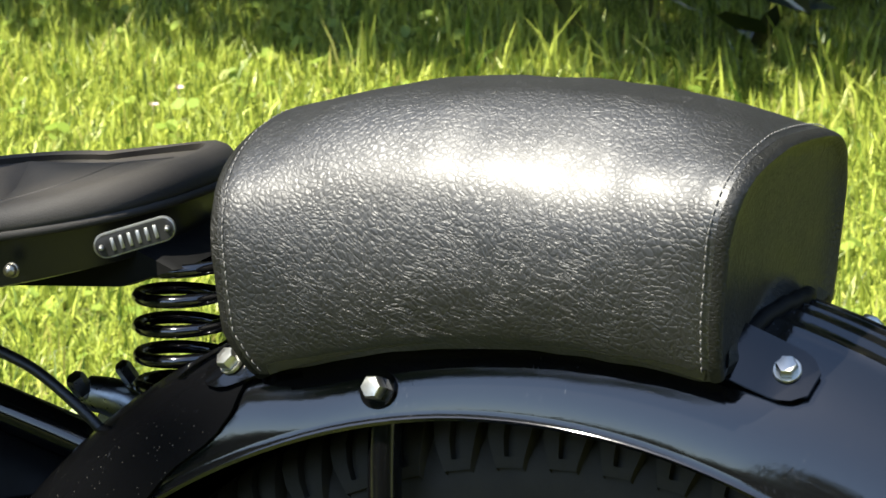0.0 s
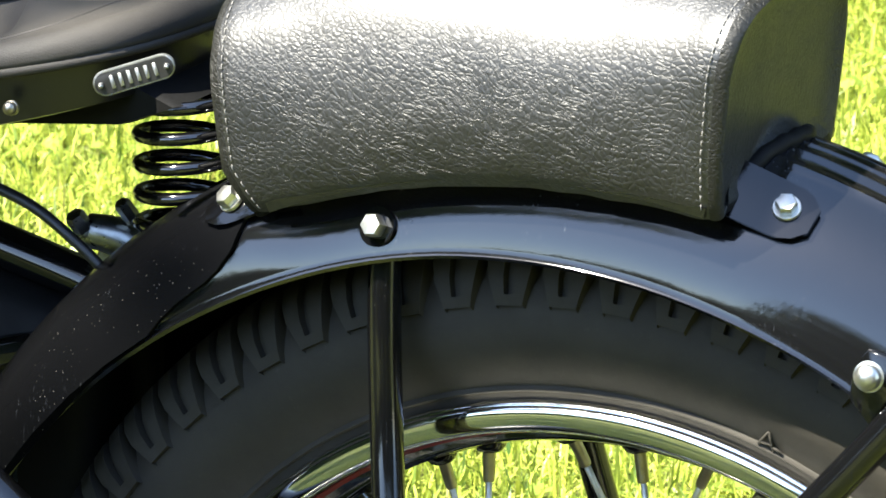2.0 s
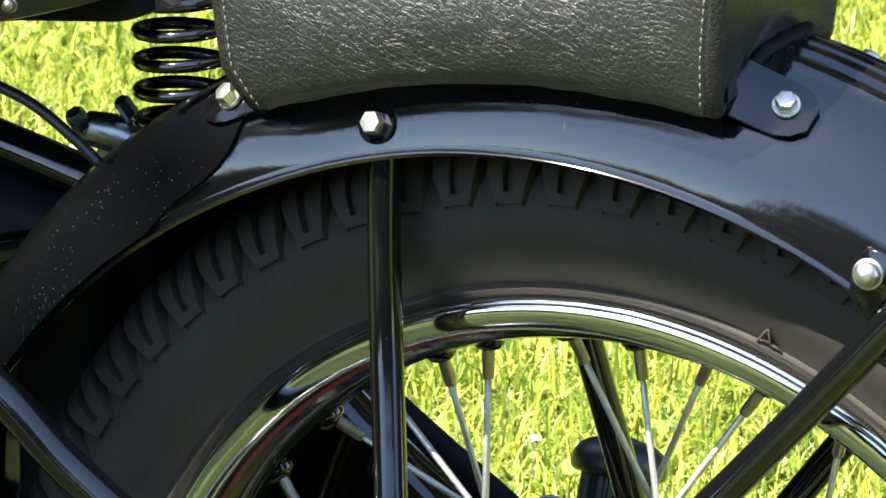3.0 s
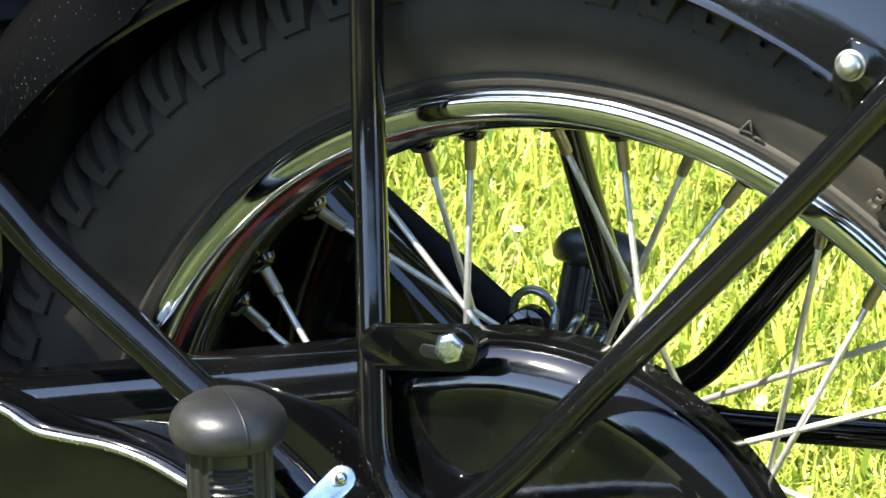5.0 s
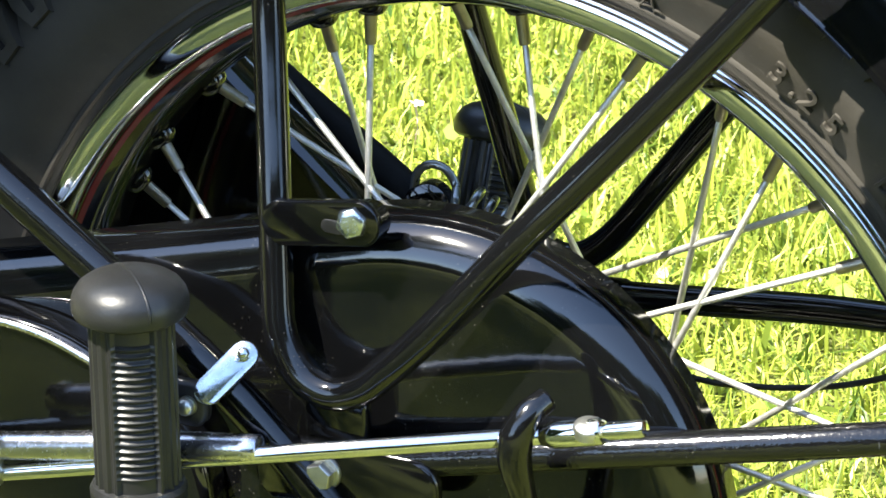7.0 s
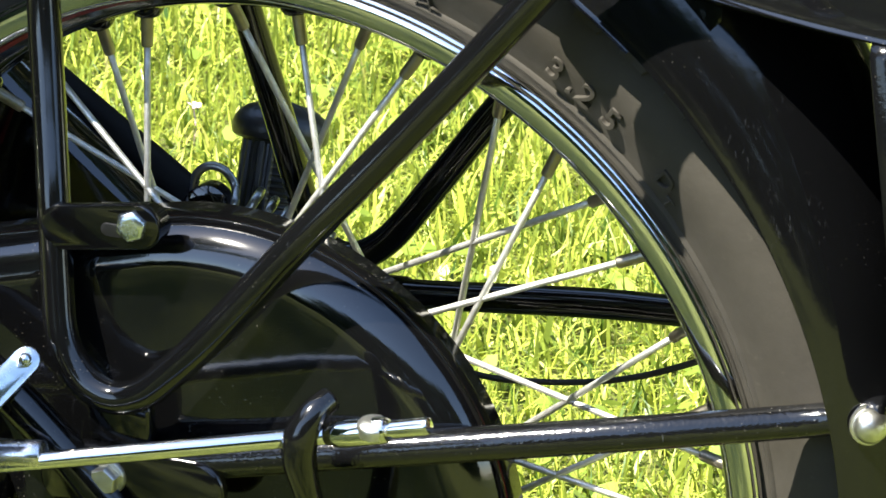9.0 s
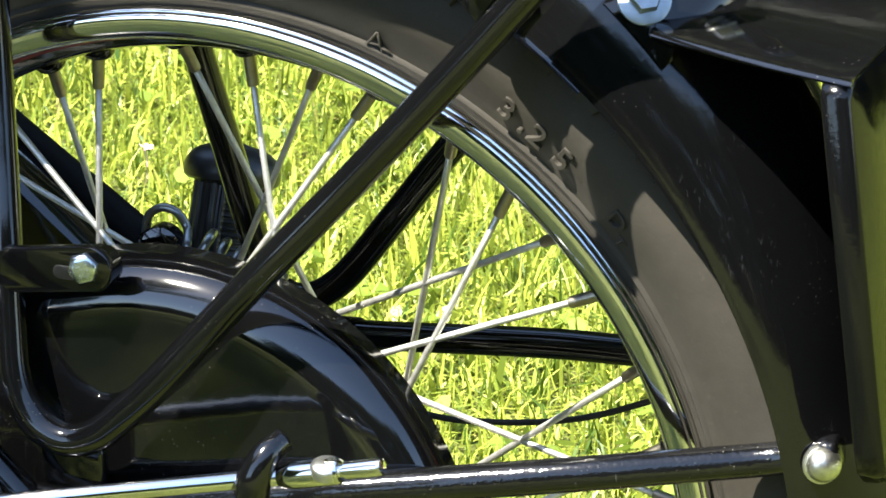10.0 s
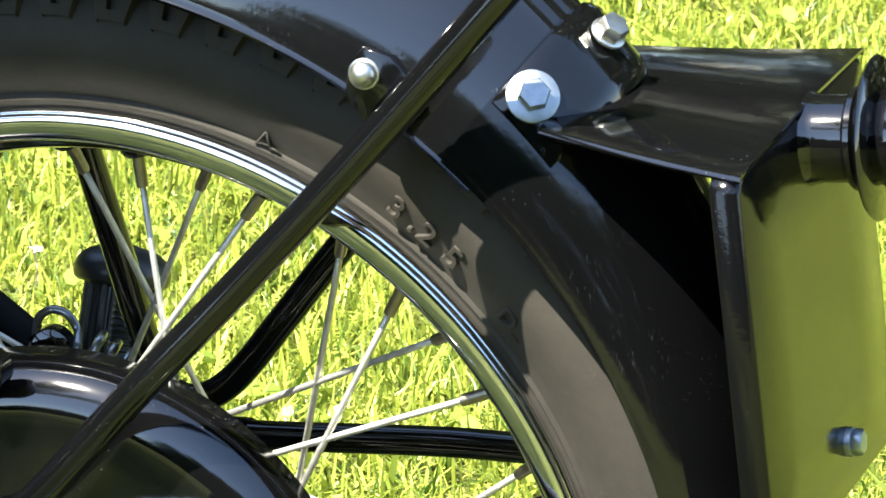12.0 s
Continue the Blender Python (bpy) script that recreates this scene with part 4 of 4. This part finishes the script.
for y, x, low in ((-0.015, -0.2262, 0.6285), (0.085, -0.2035, 0.6420)):
    part("spring", saddle_spring((x, y, low), low + 0.077), ENAMEL, sad, "black enamelled coil spring")
    part("spring_cup", fix(lathe([(0.004, 0), (0.022, 0.0), (0.027, 0.003), (0.027, 0.006), (0.012, 0.009), (0.004, 0.010)], pose(x, y, low - 0.008), 32)), ENAMEL, sad)

# ---- frame in front of the wheel ----
part("frame_tube", tube([(-0.46, 0.005, 0.632), (-0.3479, 0.005, 0.6048), (-0.2911, 0.005, 0.5900), (-0.2583, 0.005, 0.577)], 0.0110, 18), TUBE_ENAMEL, bike, "black enamelled frame tube")
part("frame_tube", tube([(-0.335, -0.010, 0.555), (-0.335, -0.010, 0.30)], 0.016, 18), TUBE_ENAMEL, bike)
part("frame_tube", tube([(-0.4474, -0.03, 0.5039), (-0.344, -0.03, 0.5536), (-0.2836, -0.03, 0.5707), (-0.2549, -0.03, 0.5796)], 0.009, 16), TUBE_ENAMEL, bike)
part("cable", tube([(-0.42, -0.030, 0.661), (-0.3511, -0.030, 0.6507), (-0.3253, -0.030, 0.6447), (-0.3046, -0.030, 0.6372), (-0.2839, -0.030, 0.6240), (-0.2716, -0.030, 0.6145), (-0.2638, -0.030, 0.6060), (-0.257, -0.030, 0.590)], 0.0029, 12), HOSE, bike, "black rubber-covered cable")
cable_line = [(-0.010, 0.110, 0.338), (0.0577, 0.100, 0.3337), (0.0877, 0.100, 0.3350), (0.112, 0.100, 0.3385), (0.136, 0.098, 0.3450), (0.1575, 0.096, 0.3535), (0.19, 0.085, 0.372), (0.215, 0.075, 0.390)]
part("cable", tube(cable_line, 0.0017, 8), HOSE, bike, "thin black rubber-covered cable")
bracket = part("spring_bracket", tube([(-0.2940, 0.0, 0.6200), (-0.2780, 0.004, 0.6170), (-0.2600, 0.010, 0.6060)], lambda s: 0.0085 + 0.003 * s, 14), DARK_STEEL, bike, "oily steel bracket with two bolts")
for p, r in (((-0.2925, -0.004, 0.6205), 0.0050), ((-0.2700, 0.004, 0.6275), 0.0042)):
    part("bolt", hexagon_bolt(r * 1.8, 0.010, r, 0.002, m=facing(p, (-0.25, -0.5, 0.8), 10)), DARK_STEEL, bracket)
part("bracket_web", slab([(-0.300, 0.585), (-0.252, 0.590), (-0.252, 0.628), (-0.272, 0.624), (-0.290, 0.612)], 0.004, 0.014, 0.002), DARK_STEEL, bracket)

# ---- number plate, its shelf and the tail lamp ----
TILT_P = 7.0


def plate_frame(u, v, d=0.0):
    """On the number plate: u across (minus: near side), v down from its top edge, d out to the rear."""
    a = radians(TILT_P)
    return Vector((0.3292 + v * math.sin(a) + d * math.cos(a), u, 0.6080 - v * math.cos(a) + d * math.sin(a)))


def number_plate():
    shape = [(-0.0985, 0.006), (-0.0955, 0.001), (-0.089, -0.001), (0.089, -0.001), (0.0955, 0.001), (0.0985, 0.006), (0.0985, 0.170), (0.0965, 0.180), (0.089, 0.187), (0.080, 0.1895), (-0.080, 0.1895), (-0.089, 0.187), (-0.0965, 0.180), (-0.0985, 0.170)]
    def loop(grow, d):
        return [plate_frame(u * (1 + grow), 0.105 + (v - 0.105) * (1 + grow), d) for u, v in shape]
    return fix(rings([loop(-0.004, -0.0130), loop(0.0, -0.0122), loop(0.0, -0.0060), loop(-0.008, -0.0020), loop(-0.02, -0.0003), loop(-0.03, 0.0), loop(-0.5, 0.0004)]))


number = part("number_plate", number_plate(), NUMBER_ENAMEL, bike, "blank glossy black number plate with a turned edge", angle=50)
part("bolt", hexagon_bolt(0.0110, 0.0050, 0.0070, 0.003, m=facing(plate_frame(0.0195, 0.1640, 0.0), plate_frame(0, 0, 1) - plate_frame(0, 0, 0), 12)), BRIGHT_ZINC, number, "zinc flanged bolt")


def shelf():
    """The pressed carrier between mudguard and plate: a top that dips, and a flanged near and far side."""
    rows = []
    for i in range(13):
        t = i / 12
        x = 0.2280 + (0.3305 - 0.2280) * t
        w = 0.0650 + 0.0325 * t
        z = 0.6100 - 0.001 * math.sin(math.pi * t)
        drop = 0.0022
        top = [(x, -w - 0.001, z - drop), (x, -w, z - 0.0014), (x, -w + 0.0006, z - 0.0004), (x, -w + 0.0022, z), (x, -0.02, z + 0.002), (x, 0.02, z + 0.002), (x, w - 0.0022, z), (x, w - 0.0006, z - 0.0004), (x, w, z - 0.0014), (x, w + 0.001, z - drop)]
        rows.append(top + [(a, b * 0.985, c - 0.0016) for a, b, c in reversed(top)])
    return fix(rings(rows))


carrier = part("plate_carrier", shelf(), DUSTY_ENAMEL, bike, "dusty black pressed number plate carrier", angle=45)
loops = []
for i in range(9):
    phi = 48.6 + i * 0.8
    cols = [-54 + 84 * j / 16 for j in range(17)]
    up = 0.0035 if i in (0, 8) else 0.0062
    loops.append([crown(phi, c, up if 0 < j < 16 else 0.004) for j, c in enumerate(cols)] + [crown(phi, c, 0.0012) for c in reversed(cols)])
part("carrier_strap", fix(rings(loops)), PLATE_ENAMEL, carrier, "black strap over the mudguard", angle=40)
part("washer", fix(lathe([(0.004, 0), (0.0121, 0), (0.0121, 0.0016), (0.0115, 0.0020), (0.004, 0.0020)], facing(crown(53.0, -43.5, 0.0062), crown_normal(53, -46)), 36)), BRIGHT_ZINC, carrier, "broad zinc washer")
part("bolt", hexagon_bolt(0.0130, 0.0062, 0.0, m=facing(crown(53.0, -43.5, 0.0080), crown_normal(53, -46), 8)), BRIGHT_ZINC, carrier, "zinc hexagon bolt")
part("bolt", hexagon_bolt(0.0125, 0.0070, 0.0085, m=facing(crown(52.3, -0.5, 0.0075), crown_normal(52.3, -0.5), 8)), ZINC, carrier)

n_p = (plate_frame(0, 0, 1) - plate_frame(0, 0, 0))
lamp_body = [(0.004, -0.001), (0.0215, 0.0), (0.0205, 0.003), (0.0200, 0.006), (0.0200, 0.0195), (0.0220, 0.0200), (0.0235, 0.0215), (0.0235, 0.0240), (0.0200, 0.0260), (0.0200, 0.033), (0.0225, 0.036), (0.0235, 0.040), (0.0235, 0.060), (0.006, 0.062)]
at_l = plate_frame(0.010, 0.0150, 0.0)
lamp = part("tail_lamp", fix(lathe(lamp_body, facing(at_l, n_p), 48)), ENAMEL, bike, "round black tail lamp on the number plate", angle=40)
part("rim", fix(lathe([(0.010, 0.0285), (0.0360, 0.0300), (0.0375, 0.0315), (0.0360, 0.0330), (0.010, 0.0335)], facing(at_l, n_p), 48)), ENAMEL, lamp)
part("lens", fix(lathe([(0.004, 0.060), (0.020, 0.060), (0.019, 0.067), (0.013, 0.073), (0.004, 0.075)], facing(at_l, n_p), 36)), RED_LENS, lamp, "red glass lens")


# ---- grass ----
def leaf_material(name, low, high, through_share=0.3):
    m = material(name, low, 0.42, Specular_IOR_Level=0.5)
    k = Nodes(m)
    tone = k.ramp(k.random(), (0.0, low), (0.45, tuple((a + b) / 2 for a, b in zip(low, high))), (0.93, high), (1.0, (0.34, 0.30, 0.10)))
    k.set("Base Color", tone)
    t = k.n.new("ShaderNodeBsdfTranslucent")
    k.link(tone, t.inputs["Color"])
    mixer = k.n.new("ShaderNodeMixShader")
    mixer.inputs[0].default_value = through_share
    k.link(k.bsdf.outputs[0], mixer.inputs[1])
    k.link(t.outputs[0], mixer.inputs[2])
    k.link(mixer.outputs[0], k.n["Material Output"].inputs["Surface"])
    return m


GRASS = leaf_material("grass_blades", (0.040, 0.095, 0.008), (0.56, 0.625, 0.105))
CLOVER = leaf_material("clover_leaves", (0.16, 0.24, 0.03), (0.26, 0.34, 0.06))
FOLIAGE = leaf_material("hedge_leaves", (0.025, 0.055, 0.012), (0.06, 0.11, 0.025), 0.25)
SHRUB = leaf_material("shrub_leaves", (0.010, 0.018, 0.005), (0.030, 0.045, 0.012), 0.1)
PETAL = material("pink_petals", (0.65, 0.45, 0.52), 0.6)


def blades(rng, x, y, length, width, lean):
    """Tapered, bent blades as one array of points: 5 to each."""
    n = len(x)
    a = rng.uniform(0, 2 * np.pi, n)
    b = rng.uniform(0, 2 * np.pi, n)
    l = length * rng.uniform(0.55, 1.25, n)
    w = width * rng.uniform(0.6, 1.3, n)
    tilt = np.minimum(np.abs(rng.normal(0, lean, n)), rng.uniform(0.85, 1.32, n))
    dx, dy = np.cos(a), np.sin(a)
    px, py = np.cos(b) * w / 2, np.sin(b) * w / 2
    z0 = np.zeros(n)
    droop = rng.uniform(1.05, 1.6, n)
    mid = np.stack([x + dx * l * 0.5 * np.sin(tilt), y + dy * l * 0.5 * np.sin(tilt), l * 0.55 * np.cos(tilt)], 1)
    tip = np.stack([x + dx * l * np.sin(np.minimum(tilt * droop, 1.5)), y + dy * l * np.sin(np.minimum(tilt * droop, 1.5)), np.maximum(0.004, l * np.cos(np.minimum(tilt * droop, 1.5)))], 1)
    off = np.stack([px, py, z0], 1)
    base = np.stack([x, y, z0 - 0.002], 1)
    v = np.stack([base - off, base + off, mid + off * 0.8, mid - off * 0.8, tip], 1)
    return v.reshape(-1, 3)


def strewn(name, v, mat, label, category):
    n = len(v) // 5
    base = np.arange(n)[:, None] * 5
    quads = base + np.array([0, 1, 2, 3])
    tris = base + np.array([3, 2, 4])
    me = bpy.data.meshes.new(name)
    me.vertices.add(len(v))
    me.vertices.foreach_set("co", v.astype(np.float32).ravel())
    loops = np.concatenate([quads, tris], 1).ravel()
    me.loops.add(len(loops))
    me.loops.foreach_set("vertex_index", loops.astype(np.int32))
    starts = (np.arange(n)[:, None] * 7 + np.array([0, 4])).ravel()
    me.polygons.add(2 * n)
    me.polygons.foreach_set("loop_start", starts.astype(np.int32))
    me.update()
    me.validate()
    me.materials.append(mat)
    return tagged(new(name, me), label, category, kind="stuff")


def lawn():
    rng = np.random.default_rng(7)
    sets = []
    def spread(count, x0, x1, y0, y1, length, width, lean, keep=None):
        x, y = rng.uniform(x0, x1, count), rng.uniform(y0, y1, count)
        ok = np.ones(count, bool) if keep is None else keep(x, y)
        x, y = x[ok], y[ok]
        clump = 0.75 + 0.5 * (np.sin(x * 9 + np.sin(y * 7)) * np.sin(y * 11 + x * 3) * 0.5 + 0.5)
        sets.append(blades(rng, x, y, length * clump, width, lean))
    soft = lambda v, a, b: np.clip((v - a) / (b - a), 0, 1)
    behind = lambda x, y: rng.uniform(0, 1, len(x)) < soft(x + 0.52 * y, -1.9, -1.1) * soft(x + 0.52 * y, 2.6, 0.9) * soft(y, 4.9, 4.3) * soft(y, 0.0, 0.45)
    spread(900000, -3.9, 2.2, 0.0, 4.9, 0.042, 0.0026, 1.35, behind)
    spread(30000, -3.9, 2.2, 0.0, 4.9, 0.050, 0.0046, 1.5, behind)
    thin = lambda x, y: rng.uniform(0, 1, len(x)) < np.exp(-((x + 0.6) ** 2 + (y - 0.8) ** 2) / 12.0)
    spread(260000, -6.5, 5.5, -4.5, 6.5, 0.036, 0.0032, 0.85, thin)
    rough = lambda x, y: (y > 2.95 + 0.12 * np.sin(x * 3.1)) & (x > -2.0)
    spread(1300, -1.8, 0.4, 2.8, 3.4, 0.085, 0.0046, 0.42, rough)
    return np.concatenate(sets)


strewn("grass", lawn(), GRASS, "short sunlit lawn grass with longer tufts", "grass")


def clovers():
    rng = np.random.default_rng(11)
    verts, faces = [], []
    for _ in range(1100):
        y = rng.uniform(0.4, 3.4)
        x = rng.uniform(-1.1, 0.8) - 0.52 * y
        z, turn, size = rng.uniform(0.012, 0.032), rng.uniform(0, 6.28), rng.uniform(0.005, 0.0095)
        for leaf in range(3):
            a = turn + leaf * 2.094
            c = Vector((x + math.cos(a) * size, y + math.sin(a) * size, z))
            tx, ty = rng.normal(0, 0.4), rng.normal(0, 0.4)
            i = len(verts)
            for k in range(6):
                b = a + k * math.pi / 3
                u, w = math.cos(b) * size * 0.95, math.sin(b) * size * 0.95
                verts.append((c.x + u, c.y + w, c.z + u * tx + w * ty))
            faces.append(tuple(range(i, i + 6)))
    me = bpy.data.meshes.new("clover")
    me.from_pydata(verts, [], faces)
    me.materials.append(CLOVER)
    tagged(new("clover", me), "clover leaves scattered through the lawn", "clover", kind="stuff")


clovers()


def daisy(at):
    bm = bmesh.new()
    for k in range(7):
        a = 2 * math.pi * k / 7
        m = pose(*at, 20, 0, math.degrees(a))
        vs = [bm.verts.new(m @ Vector(p)) for p in ((0.001, 0, 0), (0.005, 0.002, 0.001), (0.0075, 0, 0.0012), (0.005, -0.002, 0.001))]
        bm.faces.new(vs)
    tube([(at[0], at[1], 0.0), (at[0] + 0.002, at[1], at[2] * 0.5), tuple(at)], 0.0006, 6, bm)
    tagged(part("flower", bm, PETAL, None, "", False), "small pale pink flower in the lawn", "flower", "flowers")


for at in ((-0.6010, 1.159, 0.030), (-1.8650, 2.791, 0.03), (-1.8827, 2.881, 0.03)):
    daisy(at)


# ---- hedge and overhanging tree ----
def leaf_cloud(rng, centres, spread, count, size):
    out = []
    for c, s in zip(centres, spread):
        p = rng.normal(0, 1, (count, 3))
        p /= np.linalg.norm(p, axis=1)[:, None]
        p = np.array(c) + p * np.array(s) * rng.uniform(0.35, 1.0, (count, 1)) ** 0.5
        out.append(p)
    p = np.concatenate(out)
    p = p[p[:, 2] > 0.01]
    n = len(p)
    u = rng.normal(0, 1, (n, 3))
    u /= np.linalg.norm(u, axis=1)[:, None]
    w = np.cross(u, rng.normal(0, 1, (n, 3)))
    w /= np.linalg.norm(w, axis=1)[:, None]
    l = size * rng.uniform(0.6, 1.3, (n, 1))
    v = np.stack([p - w * l * 0.12, p + w * l * 0.12, p + u * l * 0.5 + w * l * 0.28, p + u * l * 0.5 - w * l * 0.28, p + u * l], 1)
    return v.reshape(-1, 3)


rng = np.random.default_rng(3)
cs = [(x, float(np.interp(x, (-1.95, -1.70, -1.35, -1.15), (4.5, 3.95, 3.44, 3.26))) + rng.uniform(-0.1, 0.2), rng.uniform(0.16, 3.3)) for x in np.arange(-3.4, 3.6, 0.22) for _ in range(9)]
hedge = strewn("hedge", leaf_cloud(rng, cs, [(0.34, 0.34, 0.38)] * len(cs), 300, 0.085), SHRUB, "dark leafy hedge behind the lawn", "hedge")


def tree(root, limbs, thick, size, seed, label, leaf=0.075):
    """A tapered trunk with limbs, and clumps of leaves along the limbs."""
    ob = new("tree")
    ob.location = root
    tagged(ob, label, "tree", "garden trees")
    top = max(l[-1][2] for l in limbs) + 0.4
    bm = tube([(0, 0, -0.02), (0.05, 0, top * 0.3), (0.12, -0.05, top * 0.6), (0.3, -0.12, top)], lambda s: 0.13 - 0.085 * s, 14)
    for limb in limbs:
        tube(limb, lambda s: 0.045 - 0.032 * s, 8, bm)
    part("trunk", bm, BARK, ob)
    r = np.random.default_rng(seed)
    cs = []
    for limb in limbs:
        for q in curve(limb, 4)[2:]:
            for _ in range(2):
                cs.append(tuple(q + Vector(r.normal(0, 0.13, 3))))
    v = leaf_cloud(r, cs, [(size, size, size * 0.66)] * len(cs), thick, leaf)
    crown_ob = strewn("crown", v, FOLIAGE, "", "")
    del crown_ob["kind"]
    crown_ob.parent = ob


BARK = rubber("bark", (0.07, 0.055, 0.04), 0.85, 0.4)
tree((-3.8, 2.72, 0), [((0.08, -0.03, 1.4), (0.8, -0.3, 2.05), (1.7, -0.35, 2.35)), ((0.1, -0.04, 1.6), (0.9, -0.1, 2.4), (2.0, -0.15, 2.5)), ((0.1, 0.0, 1.7), (1.0, 0.2, 2.2), (2.3, 0.1, 2.3)),
                       ((0.2, -0.08, 2.3), (-0.5, 0.3, 2.9), (-1.0, 0.5, 3.3)), ((0.12, -0.05, 1.9), (0.3, 0.6, 2.5), (0.5, 1.1, 2.9))], 170, 0.24, 5, "leafy tree with branches over the lawn")
# unseen tree, added to shade the saddle and the lawn that the enamel mirrors
tree((-5.74, -5.4, 0), [((0.2, -0.1, 4.2), (1.6, -0.4, 5.4), (2.9, 0.2, 6.0)), ((0.2, -0.1, 4.4), (1.8, 0.5, 5.6), (3.6, 0.9, 6.2)), ((0.2, -0.1, 4.3), (2.2, -0.9, 5.5), (4.4, -0.4, 6.1)), ((0.2, -0.1, 4.5), (1.9, 1.3, 5.6), (3.2, 2.42, 6.0)), ((0.2, -0.1, 4.6), (1.2, 0.9, 5.6), (2.4, 1.7, 6.1)),
                       ((0.2, -0.1, 4.6), (-0.6, 0.8, 5.6), (-1.0, 1.6, 6.0)), ((0.2, -0.1, 4.5), (1.6, 0.7, 5.6), (3.1, 1.4, 6.0)), ((0.2, -0.1, 4.5), (1.9, 0.9, 5.8), (3.5, 1.8, 6.2)), ((0.2, -0.1, 4.7), (2.0, -1.5, 5.8), (3.8, -1.6, 6.4)), ((0.2, -0.1, 4.9), (-0.8, -0.8, 5.9), (-1.5, -1.2, 6.3)), ((0.2, -0.1, 4.9), (0.5, -1.5, 5.9), (0.8, -2.6, 6.3))], 170, 0.44, 9, "unseen tall leafy tree, added to shade the lawn beside the motorcycle")

# unseen tall trees added behind the hedge, to darken what the enamel mirrors
for x, y, seed in ((3.4, 6.6, 31), (0.5, 6.0, 34), (-1.9, 6.3, 32), (-4.9, 6.6, 33)):
    limbs = []
    for i in range(22):
        turn, z = 2.4 * i, 3.6 + 0.38 * i
        reach = 2.9 - 0.075 * i
        limbs.append(((0.1, -0.04, z), (0.15 + 0.5 * reach * math.cos(turn), 0.5 * reach * math.sin(turn), z + 0.5), (0.2 + reach * math.cos(turn), reach * math.sin(turn), z + 0.7)))
    tree((x, y, 0), limbs, 60, 0.62, seed, "unseen tall dark leafy tree, added behind the hedge for reflections", 0.20)

# unseen hedge added across the lawn, for the black enamel to mirror
r = np.random.default_rng(21)


# height by direction: tall for dark reflections, low where sky is mirrored
def top_at(a):
    return float(np.interp(a, (232, 236, 264, 276), (7.2, 1.2, 1.2, 4.2)))


cs = [(9.5 * math.cos(radians(a)) - 0.5, 9.5 * math.sin(radians(a)), r.uniform(0.2, top_at(a))) for a in np.arange(112, 338, 2.5) for _ in range(4 if top_at(a) < 2 else 9 if top_at(a) < 5 else 18)]
strewn("hedge", leaf_cloud(r, cs, [(0.6, 0.6, 0.6)] * len(cs), 300, 0.17), FOLIAGE, "unseen tall dark hedge, added across the lawn for reflections", "hedge")
